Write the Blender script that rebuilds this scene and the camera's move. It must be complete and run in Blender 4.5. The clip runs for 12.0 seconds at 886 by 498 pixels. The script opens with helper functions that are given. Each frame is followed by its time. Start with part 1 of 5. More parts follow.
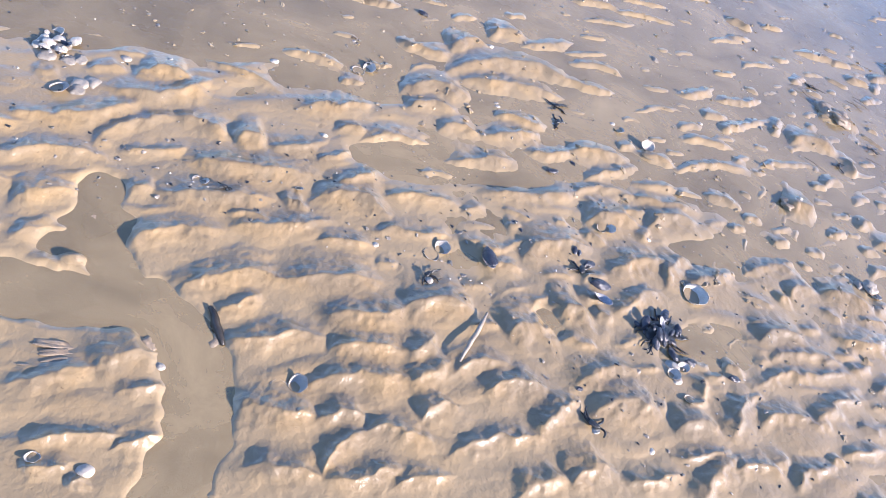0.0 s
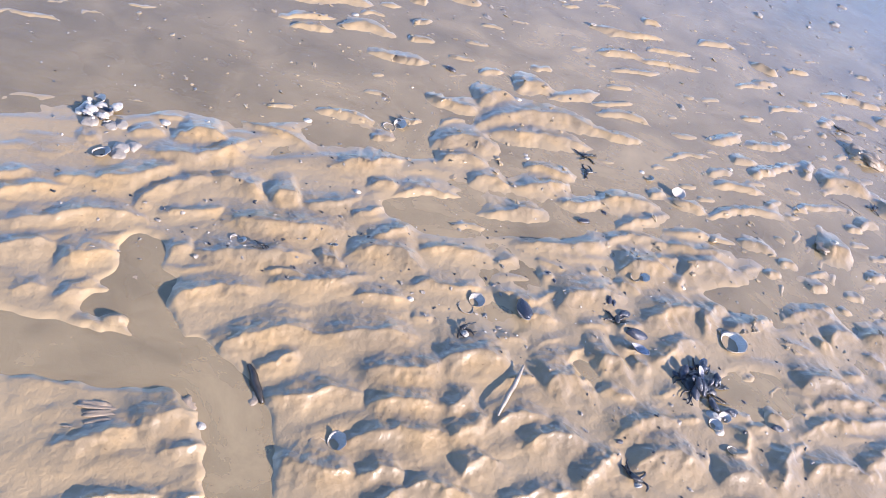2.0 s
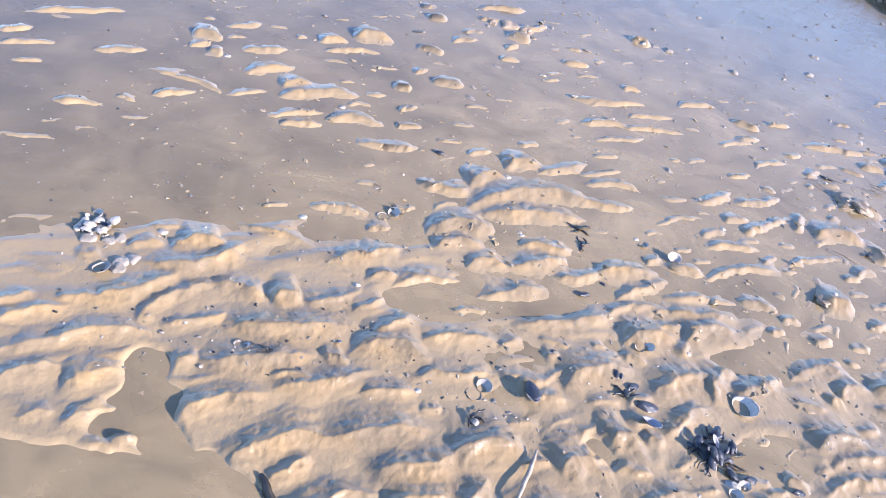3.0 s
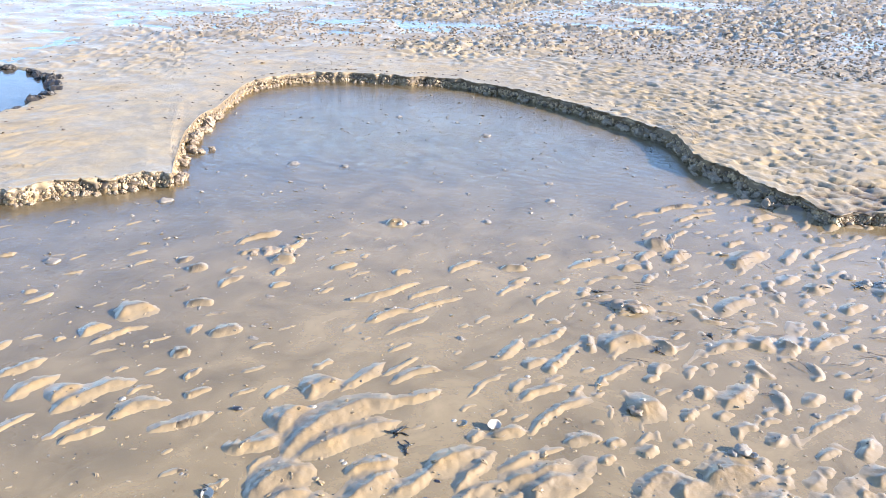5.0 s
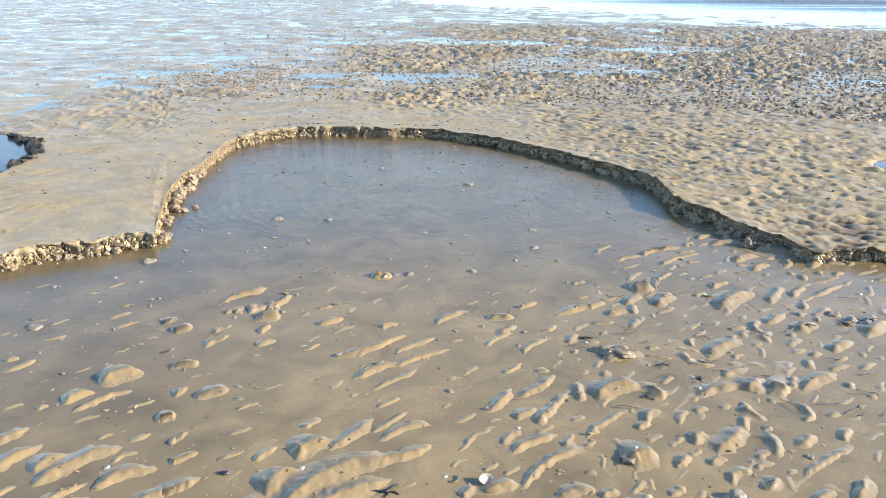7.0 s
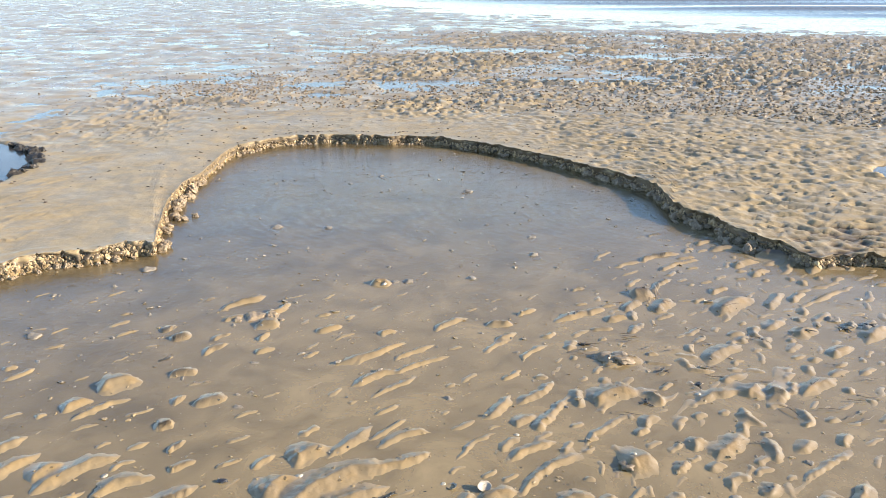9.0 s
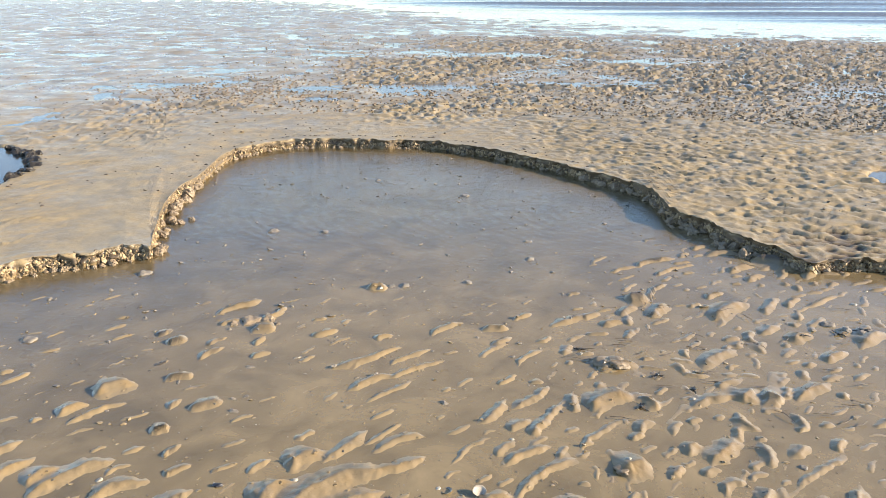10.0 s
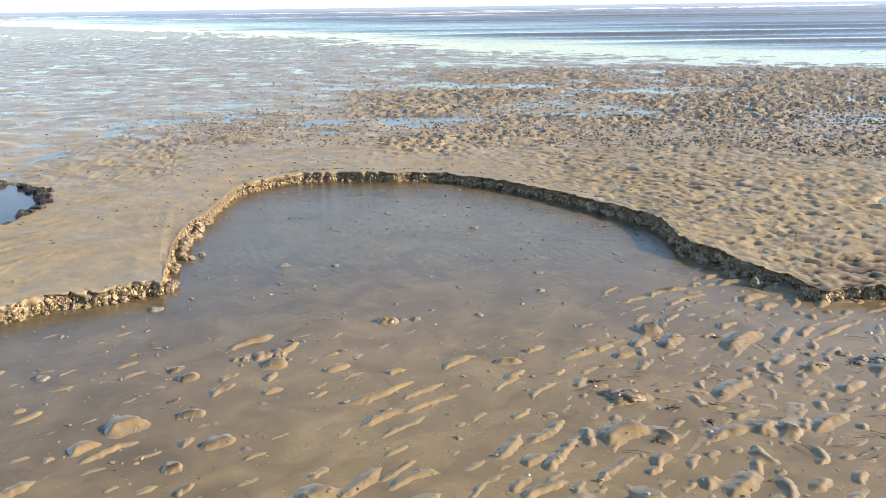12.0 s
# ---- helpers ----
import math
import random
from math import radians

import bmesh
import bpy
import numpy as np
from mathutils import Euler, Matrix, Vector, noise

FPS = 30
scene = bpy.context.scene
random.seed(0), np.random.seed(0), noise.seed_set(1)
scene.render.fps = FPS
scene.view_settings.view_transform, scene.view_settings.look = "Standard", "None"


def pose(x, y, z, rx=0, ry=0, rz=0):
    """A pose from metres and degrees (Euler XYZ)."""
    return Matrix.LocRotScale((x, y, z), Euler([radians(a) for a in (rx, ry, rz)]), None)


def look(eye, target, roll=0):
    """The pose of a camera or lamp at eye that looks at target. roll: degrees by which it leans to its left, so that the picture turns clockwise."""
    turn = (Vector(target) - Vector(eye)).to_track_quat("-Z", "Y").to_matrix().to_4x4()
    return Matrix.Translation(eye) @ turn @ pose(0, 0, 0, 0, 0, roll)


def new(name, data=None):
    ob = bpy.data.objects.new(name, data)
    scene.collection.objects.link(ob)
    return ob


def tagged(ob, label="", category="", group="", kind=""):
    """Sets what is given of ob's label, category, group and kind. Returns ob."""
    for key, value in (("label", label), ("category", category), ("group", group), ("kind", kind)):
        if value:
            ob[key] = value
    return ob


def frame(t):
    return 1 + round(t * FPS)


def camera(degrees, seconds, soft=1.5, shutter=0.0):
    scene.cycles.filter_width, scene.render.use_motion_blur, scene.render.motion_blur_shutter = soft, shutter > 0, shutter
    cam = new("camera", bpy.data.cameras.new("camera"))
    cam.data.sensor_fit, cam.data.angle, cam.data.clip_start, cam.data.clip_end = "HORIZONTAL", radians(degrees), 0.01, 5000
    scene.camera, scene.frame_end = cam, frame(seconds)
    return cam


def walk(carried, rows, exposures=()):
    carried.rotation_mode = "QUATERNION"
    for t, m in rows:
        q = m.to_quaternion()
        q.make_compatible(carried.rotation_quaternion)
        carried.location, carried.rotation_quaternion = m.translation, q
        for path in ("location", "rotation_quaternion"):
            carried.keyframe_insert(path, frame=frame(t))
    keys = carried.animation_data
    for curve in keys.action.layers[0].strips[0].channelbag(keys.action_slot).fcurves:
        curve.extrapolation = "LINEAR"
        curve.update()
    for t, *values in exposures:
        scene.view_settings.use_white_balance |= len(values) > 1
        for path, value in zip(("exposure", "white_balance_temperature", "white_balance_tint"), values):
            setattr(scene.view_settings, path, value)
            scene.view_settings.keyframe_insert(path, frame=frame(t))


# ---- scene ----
cam = camera(57.9, 12.0, 0.75)

PATH = [
    (0, (0.08, -0.012, 1.264), (-0.097, 1.425, -0.116), 26.1),
    (0.5, (0.083, -0.013, 1.265), (-0.098, 1.428, -0.111), 25.8),
    (1, (0.09, -0.02, 1.262), (-0.124, 1.424, -0.105), 24.7),
    (1.5, (0.08, -0.021, 1.264), (-0.165, 1.431, -0.089), 23.9),
    (2, (0.062, -0.018, 1.274), (-0.233, 1.455, -0.046), 22.0),
    (2.5, (0.043, -0.012, 1.291), (-0.307, 1.503, 0.033), 20.2),
    (3, (0.035, 0.0, 1.321), (-0.327, 1.557, 0.119), 16.4),
    (3.5, (0.039, 0.027, 1.36), (-0.269, 1.661, 0.248), 11.7),
    (3.7, (0.04, 0.034, 1.38), (-0.215, 1.704, 0.309), 9.8),
    (5.3, (0.111, 0.079, 1.472), (0.1, 1.934, 0.725), 0.9),
    (5.5, (0.114, 0.077, 1.474), (0.109, 1.938, 0.742), 0.2),
    (6, (0.114, 0.077, 1.484), (0.108, 1.951, 0.786), -0.2),
    (6.5, (0.11, 0.079, 1.484), (0.106, 1.957, 0.797), 0.2),
    (7, (0.11, 0.084, 1.487), (0.102, 1.965, 0.809), 0.2),
    (9, (0.124, 0.083, 1.484), (0.111, 1.971, 0.824), -0.1),
    (9.5, (0.125, 0.083, 1.486), (0.113, 1.971, 0.826), -0.0),
    (10, (0.129, 0.078, 1.489), (0.123, 1.969, 0.838), 0.1),
    (10.5, (0.129, 0.073, 1.492), (0.116, 1.966, 0.847), 0.1),
    (11, (0.13, 0.076, 1.492), (0.116, 1.973, 0.856), 0.0),
    (11.5, (0.126, 0.078, 1.495), (0.107, 1.981, 0.88), -0.4),
    (12, (0.11, 0.085, 1.502), (0.087, 1.999, 0.922), -0.8),
]
EXPOSURES = [(0.0, 1.79, 5280, 23), (2.5, 1.86, 5240, 23), (3.7, 2.03, 5180, 21), (5.3, 1.95, 5600, 12), (6.2, 1.66, 5750, 6), (9.0, 1.51, 6250, 10), (12.0, 1.22, 6450, 11)]
walk(cam, [(t, look(eye, aim, roll)) for t, eye, aim, roll in PATH], EXPOSURES)

# ---- daylight: low sun from the +x side under a clear sky ----
SUN_AZ, SUN_EL = -6.0, 20.0
sky = bpy.data.worlds.new("clear_sky")
scene.world = sky
sky.use_nodes = True
wn = sky.node_tree.nodes
tex = wn.new("ShaderNodeTexSky")
tex.sky_type = "NISHITA"
tex.sun_disc = False
tex.sun_elevation = radians(SUN_EL)
tex.sun_rotation = radians(90 - SUN_AZ)
tex.altitude = 1500
tex.air_density, tex.dust_density, tex.ozone_density = 1.0, 0.12, 1.2
sky.node_tree.links.new(tex.outputs[0], wn["Background"].inputs[0])
wn["Background"].inputs[1].default_value = 0.125
sun = new("sun", bpy.data.lights.new("sun", "SUN"))
sun.data.energy, sun.data.angle, sun.data.color = 5.0, radians(0.55), (1.0, 0.82, 0.59)
toward = Vector((math.cos(radians(SUN_AZ)) * math.cos(radians(SUN_EL)), math.sin(radians(SUN_AZ)) * math.cos(radians(SUN_EL)), math.sin(radians(SUN_EL))))
sun.matrix_world = look(toward * 30, (0, 0, 0))


# ---- materials ----
def material(name):
    m = bpy.data.materials.new(name)
    m.use_nodes = True
    return m, m.node_tree.nodes, m.node_tree.links, m.node_tree.nodes["Principled BSDF"]


def ramp(nodes, links, source, stops):
    r = nodes.new("ShaderNodeValToRGB")
    while len(r.color_ramp.elements) < len(stops):
        r.color_ramp.elements.new(0.5)
    for e, (p, c) in zip(r.color_ramp.elements, stops):
        e.position, e.color = p, (*c, 1)
    links.new(source, r.inputs[0])
    return r.outputs[0]


def noise_node(nodes, links, scale, detail=4, rough=0.55, coord=None, distort=0.0):
    n = nodes.new("ShaderNodeTexNoise")
    n.inputs["Scale"].default_value, n.inputs["Detail"].default_value = scale, detail
    n.inputs["Roughness"].default_value, n.inputs["Distortion"].default_value = rough, distort
    if coord is not None:
        links.new(coord, n.inputs["Vector"])
    return n.outputs["Fac"]


def mix_colour(nodes, links, fac, a, b, blend="MIX"):
    m = nodes.new("ShaderNodeMix")
    m.data_type, m.blend_type = "RGBA", blend
    for socket, value in ((m.inputs[0], fac), (m.inputs[6], a), (m.inputs[7], b)):
        if isinstance(value, bpy.types.NodeSocket):
            links.new(value, socket)
        else:
            socket.default_value = value if isinstance(value, float) else (*value, 1)
    return m.outputs[2]


def bump(nodes, links, height, strength, distance, normal=None):
    b = nodes.new("ShaderNodeBump")
    b.inputs["Strength"].default_value, b.inputs["Distance"].default_value = strength, distance
    links.new(height, b.inputs["Height"])
    if normal is not None:
        links.new(normal, b.inputs["Normal"])
    return b.outputs[0]


def sand_material():
    m, n, l, p = material("wet_sand")
    pos = n.new("ShaderNodeNewGeometry").outputs["Position"]
    broad = noise_node(n, l, 0.9, 4, 0.6, pos)
    patch = noise_node(n, l, 7.0, 5, 0.6, pos)
    grain = noise_node(n, l, 700.0, 2, 0.6, pos)
    fleck = noise_node(n, l, 120.0, 3, 0.7, pos)
    base = ramp(n, l, broad, [(0.3, (0.152, 0.115, 0.065)), (0.55, (0.187, 0.141, 0.079)), (0.75, (0.22, 0.168, 0.097))])
    ochre = ramp(n, l, patch, [(0.42, (0.0, 0.0, 0.0)), (0.62, (1.0, 1.0, 1.0))])
    col = mix_colour(n, l, ochre, base, (0.238, 0.166, 0.077))
    dark = ramp(n, l, fleck, [(0.27, (0.45, 0.42, 0.4)), (0.36, (1.0, 1.0, 1.0))])
    col = mix_colour(n, l, 1.0, col, dark, "MULTIPLY")
    speck = ramp(n, l, grain, [(0.3, (0.88, 0.88, 0.88)), (0.7, (1.07, 1.07, 1.07))])
    col = mix_colour(n, l, 1.0, col, speck, "MULTIPLY")
    # the bank and the flats stand higher, have drained and are paler than the soaked ripples
    level = n.new("ShaderNodeSeparateXYZ")
    l.new(pos, level.inputs[0])
    dry = ramp(n, l, level.outputs["Z"], [(0.058, (0.0, 0.0, 0.0)), (0.072, (1.0, 1.0, 1.0))])
    col = mix_colour(n, l, dry, col, (1.4, 1.52, 1.74), "MULTIPLY")
    # fine grey-brown silt coats whatever lies under the water
    depth = n.new("ShaderNodeMapRange")
    depth.inputs[1].default_value, depth.inputs[2].default_value = -0.003, 0.011
    l.new(level.outputs["Z"], depth.inputs[0])
    under = ramp(n, l, depth.outputs[0], [(0.0, (1.0, 1.0, 1.0)), (1.0, (0.0, 0.0, 0.0))])
    col = mix_colour(n, l, under, col, mix_colour(n, l, patch, (0.25, 0.186, 0.099), (0.315, 0.238, 0.13)))
    # the cut bank's shade put into the colour as a dark band by height
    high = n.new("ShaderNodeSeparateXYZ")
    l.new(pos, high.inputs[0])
    bank_shade = ramp(n, l, high.outputs["Z"], [(0.022, (0.0, 0.0, 0.0)), (0.03, (1.0, 1.0, 1.0)), (0.056, (1.0, 1.0, 1.0)), (0.064, (0.0, 0.0, 0.0))])
    col = mix_colour(n, l, bank_shade, col, (0.085, 0.064, 0.042))
    # steep faces darkened too: more of the bank's shade in the colour
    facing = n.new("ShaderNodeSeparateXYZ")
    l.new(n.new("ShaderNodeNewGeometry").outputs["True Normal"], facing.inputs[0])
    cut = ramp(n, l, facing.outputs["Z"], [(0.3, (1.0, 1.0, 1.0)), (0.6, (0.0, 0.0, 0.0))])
    steep_shade = n.new("ShaderNodeMath")
    steep_shade.operation = "MULTIPLY"
    l.new(cut, steep_shade.inputs[0])
    l.new(ramp(n, l, level.outputs["Z"], [(0.02, (0.0, 0.0, 0.0)), (0.03, (1.0, 1.0, 1.0))]), steep_shade.inputs[1])
    col = mix_colour(n, l, steep_shade.outputs[0], col, mix_colour(n, l, patch, (0.07, 0.053, 0.034), (0.19, 0.142, 0.084)))
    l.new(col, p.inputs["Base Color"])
    wet = noise_node(n, l, 3.0, 4, 0.6, pos)
    rough = n.new("ShaderNodeMapRange")
    rough.inputs[1].default_value, rough.inputs[2].default_value = 0.35, 0.65
    rough.inputs[3].default_value, rough.inputs[4].default_value = 0.22, 0.46
    l.new(wet, rough.inputs[0])
    # the bank and the flats have drained and dried more than the pool's ripples
    dist = n.new("ShaderNodeVectorMath")
    dist.operation = "LENGTH"
    l.new(pos, dist.inputs[0])

    def by_distance(low, high, start=3.6, end=5.2):
        drained = n.new("ShaderNodeMapRange")
        drained.inputs[1].default_value, drained.inputs[2].default_value = start, end
        drained.inputs[3].default_value, drained.inputs[4].default_value = low, high
        l.new(dist.outputs["Value"], drained.inputs[0])
        return drained.outputs[0]
    more = n.new("ShaderNodeMath")
    more.operation = "ADD"
    l.new(rough.outputs[0], more.inputs[0])
    l.new(by_distance(0.0, 0.2), more.inputs[1])
    film = n.new("ShaderNodeMath")
    film.operation = "ADD"
    l.new(more.outputs[0], film.inputs[0])
    l.new(by_distance(0.0, -0.22, 7.5, 11.0), film.inputs[1])
    l.new(film.outputs[0], p.inputs["Roughness"])
    sheen = n.new("ShaderNodeMath")
    sheen.operation = "ADD"
    l.new(by_distance(0.5, 0.32), sheen.inputs[0])
    l.new(by_distance(0.0, 0.68, 7.0, 11.0), sheen.inputs[1])
    l.new(sheen.outputs[0], p.inputs["Specular IOR Level"])
    p.inputs["IOR"].default_value = 1.36
    # a film of water on everything low
    skin = ramp(n, l, level.outputs["Z"], [(0.03, (0.5, 0.5, 0.5)), (0.07, (0.12, 0.12, 0.12))])
    l.new(skin, p.inputs["Coat Weight"])
    p.inputs["Coat Roughness"].default_value, p.inputs["Coat IOR"].default_value = 0.16, 1.36
    fine = noise_node(n, l, 260.0, 3, 0.65, pos)
    lump = noise_node(n, l, 38.0, 4, 0.6, pos)
    crest = n.new("ShaderNodeMapRange")
    crest.inputs[1].default_value, crest.inputs[2].default_value = 0.0, 0.014
    crest.inputs[3].default_value, crest.inputs[4].default_value = 0.1, 0.45
    l.new(level.outputs["Z"], crest.inputs[0])
    nb = bump(n, l, lump, 0.36, 0.006)
    l.new(crest.outputs[0], nb.node.inputs["Strength"])
    nb = bump(n, l, noise_node(n, l, 95.0, 3, 0.6, pos, 0.5), 0.5, 0.0025, nb)
    nb = bump(n, l, fine, 0.4, 0.0012, nb)
    l.new(nb, p.inputs["Normal"])
    return m


def water_material(name, murk, colour, wave, gloss=0.03, tint=(0.93, 0.9, 0.84), size=(28.0, 9.0), ior=1.68, sea=False):
    """Shallow water: clear to what lies under it, clouded by silt, with the sky on its surface."""
    m = bpy.data.materials.new(name)
    m.use_nodes = True
    n, l = m.node_tree.nodes, m.node_tree.links
    n.remove(n["Principled BSDF"])
    out = n["Material Output"]
    pos = n.new("ShaderNodeNewGeometry").outputs["Position"]
    mapping = n.new("ShaderNodeMapping")
    mapping.inputs["Rotation"].default_value = (0, 0, radians(-35))
    mapping.inputs["Scale"].default_value = (1.0, 2.4, 1.0)
    l.new(pos, mapping.inputs["Vector"])
    a = noise_node(n, l, size[0], 3, 0.55, mapping.outputs[0], 0.6)
    b = noise_node(n, l, size[1], 3, 0.5, pos)
    gust = n.new("ShaderNodeMath")
    gust.operation = "MULTIPLY"
    l.new(a, gust.inputs[0])
    l.new(ramp(n, l, noise_node(n, l, 0.7, 2, 0.5, pos), [(0.38, (0.2, 0.2, 0.2)), (0.58, (1.0, 1.0, 1.0))]), gust.inputs[1])
    nb = bump(n, l, gust.outputs[0], wave, 0.008)
    nb = bump(n, l, b, wave * 0.6, 0.006, nb)
    # wind wavelets on the open far side
    rows = n.new("ShaderNodeTexWave")
    rows.bands_direction = "Y"
    rows.inputs["Scale"].default_value, rows.inputs["Distortion"].default_value = 6.5, 7.0
    rows.inputs["Detail"].default_value, rows.inputs["Detail Scale"].default_value = 3.0, 1.6
    l.new(mapping.outputs[0], rows.inputs["Vector"])
    reach = n.new("ShaderNodeSeparateXYZ")
    l.new(pos, reach.inputs[0])
    open_side = n.new("ShaderNodeMapRange")
    open_side.inputs[1].default_value, open_side.inputs[2].default_value = 3.6, 5.2
    l.new(reach.outputs["Y"], open_side.inputs[0])
    ruffled = n.new("ShaderNodeMath")
    ruffled.operation = "MULTIPLY"
    l.new(rows.outputs["Fac"], ruffled.inputs[0])
    l.new(open_side.outputs[0], ruffled.inputs[1])
    nb = bump(n, l, ruffled.outputs[0], wave * 0.8, 0.004, nb)
    clear = n.new("ShaderNodeBsdfTransparent")
    clear.inputs[0].default_value = (*tint, 1)
    silt = n.new("ShaderNodeBsdfDiffuse")
    cloud = noise_node(n, l, 3.6, 6, 0.7, pos, 0.5)
    l.new(ramp(n, l, cloud, [(0.3, tuple(c * 0.85 for c in colour)), (0.7, tuple(c * 1.12 for c in colour))]), silt.inputs[0])
    body = n.new("ShaderNodeMixShader")
    thick = n.new("ShaderNodeMapRange")
    thick.inputs[1].default_value, thick.inputs[2].default_value = 0.3, 0.7
    thick.inputs[3].default_value, thick.inputs[4].default_value = murk * 0.75, min(1.0, murk * 1.2)
    l.new(cloud, thick.inputs[0])
    # silt has settled out of the deeper, quieter sides of the pool
    place_y = n.new("ShaderNodeSeparateXYZ")
    l.new(pos, place_y.inputs[0])
    settled = n.new("ShaderNodeMapRange")
    settled.inputs[1].default_value, settled.inputs[2].default_value = 3.2, 4.8
    settled.inputs[3].default_value, settled.inputs[4].default_value = 1.0, 0.62
    l.new(place_y.outputs["Y"], settled.inputs[0])
    slack = n.new("ShaderNodeMapRange")
    slack.inputs[1].default_value, slack.inputs[2].default_value = -2.0, -0.3
    slack.inputs[3].default_value, slack.inputs[4].default_value = 0.6, 1.0
    l.new(place_y.outputs["X"], slack.inputs[0])
    calm = n.new("ShaderNodeMath")
    calm.operation = "MULTIPLY"
    l.new(settled.outputs[0], calm.inputs[0])
    l.new(slack.outputs[0], calm.inputs[1])
    density = n.new("ShaderNodeMath")
    density.operation = "MULTIPLY"
    l.new(thick.outputs[0], density.inputs[0])
    l.new(calm.outputs[0], density.inputs[1])
    l.new(density.outputs[0], body.inputs[0])
    l.new(clear.outputs[0], body.inputs[1])
    l.new(silt.outputs[0], body.inputs[2])
    shine = n.new("ShaderNodeBsdfGlossy")
    shine.inputs["Roughness"].default_value = gloss
    if sea:
        # ruffled by wind past the slanting tide line
        across = n.new("ShaderNodeVectorMath")
        across.operation = "DOT_PRODUCT"
        across.inputs[1].default_value = (0.787, 0.617, 0.0)
        l.new(pos, across.inputs[0])
        wind = n.new("ShaderNodeMapRange")
        wind.inputs[1].default_value, wind.inputs[2].default_value = 24.0, 75.0
        wind.inputs[3].default_value, wind.inputs[4].default_value = gloss, 0.42
        l.new(across.outputs["Value"], wind.inputs[0])
        l.new(wind.outputs[0], shine.inputs["Roughness"])
    l.new(nb, shine.inputs["Normal"])
    fres = n.new("ShaderNodeFresnel")
    fres.inputs["IOR"].default_value = ior
    l.new(nb, fres.inputs["Normal"])
    top = n.new("ShaderNodeMixShader")
    l.new(fres.outputs[0], top.inputs[0])
    l.new(body.outputs[0], top.inputs[1])
    l.new(shine.outputs[0], top.inputs[2])
    l.new(top.outputs[0], out.inputs["Surface"])
    return m


SAND = sand_material()
POOL_WATER = water_material("silty_pool_water", 0.55, (0.39, 0.29, 0.147), 0.22, ior=1.56)
FLAT_WATER = water_material("shallow_flat_water", 0.55, (0.36, 0.32, 0.26), 0.06, 0.05, size=(9.0, 2.2), ior=1.45, sea=True)


# ---- the lie of the land ----
def vnoise(x, y, seed):
    """Smooth value noise in 0..1 over arrays."""
    ix, iy = np.floor(x), np.floor(y)
    fx, fy = x - ix, y - iy
    fx, fy = fx * fx * (3 - 2 * fx), fy * fy * (3 - 2 * fy)

    def h(i, j):
        v = np.sin(i * 127.1 + j * 311.7 + seed * 74.7) * 43758.5453
        return v - np.floor(v)
    top = h(ix, iy) * (1 - fx) + h(ix + 1, iy) * fx
    low = h(ix, iy + 1) * (1 - fx) + h(ix + 1, iy + 1) * fx
    return top * (1 - fy) + low * fy


def fbm(x, y, seed, octaves=4):
    total, amp, norm = 0.0, 1.0, 0.0
    for k in range(octaves):
        total = total + amp * vnoise(x * 2 ** k + 17.3 * k, y * 2 ** k - 9.1 * k, seed + k)
        norm += amp
        amp *= 0.5
    return total / norm


def step(a, b, v):
    u = np.clip((v - a) / (b - a), 0, 1)
    return u * u * (3 - 2 * u)


# foot of the little scarp round the pool: bearing (degrees from ahead, clockwise) and distance
SCARP = [
    (-64, 4.9), (-50, 4.62), (-40, 4.5), (-29.62, 4.44), (-28.02, 4.45), (-25.5, 4.48), (-22.9, 4.47), (-20.76, 4.49), (-19.4, 4.47),
    (-19.1, 4.77), (-18.85, 5.0), (-18.5, 5.32), (-17.4, 5.78), (-16.3, 6.01), (-15.5, 6.33), (-14.6, 6.73), (-13.66, 6.96), (-11.75, 7.18), (-9.87, 7.3),
    (-7.3, 7.29), (-5.4, 7.25), (-3.4, 7.18), (-1.4, 7.18), (0.56, 7.16), (1.35, 7.03), (3.35, 6.9), (5.74, 6.69), (7.7, 6.5), (9.5, 6.34), (11.1, 6.17),
    (13.1, 5.98), (15.0, 5.82), (16.0, 5.66), (16.84, 5.4), (17.27, 5.24), (18.1, 5.14), (19.8, 5.03), (21.7, 4.82), (23.1, 4.74), (24.6, 4.66),
    (26.0, 4.6), (27.0, 4.52), (28.1, 4.6), (28.9, 4.65), (30.5, 4.72), (42, 4.9), (64, 5.2),
]
EDGE_T = np.radians([a for a, r in SCARP])
EDGE_R = np.array([r for a, r in SCARP])


def scarp_foot(t, rough=True):
    r = np.interp(t, EDGE_T, EDGE_R)
    if rough:
        s = t * r
        bite = 0.06 * (fbm(s * 8, t * 0 + 2.2, 31, 3) - 0.5) + 0.026 * (vnoise(s * 30, t * 0 + 5.0, 33) - 0.5)
        r = r + bite
    return r


def scarp_height(t):
    """Height of the bank above the pool; it dies away behind the viewer."""
    h = 0.076 + 0.02 * (fbm(t * 14, t * 0 + 0.5, 41, 3) - 0.5)
    h = h + 0.012 * step(radians(14), radians(16.5), t) * step(radians(24), radians(20.5), t) - 0.01 * step(radians(22), radians(27), t)
    return h * (1 - step(radians(46), radians(62), np.abs(t)))

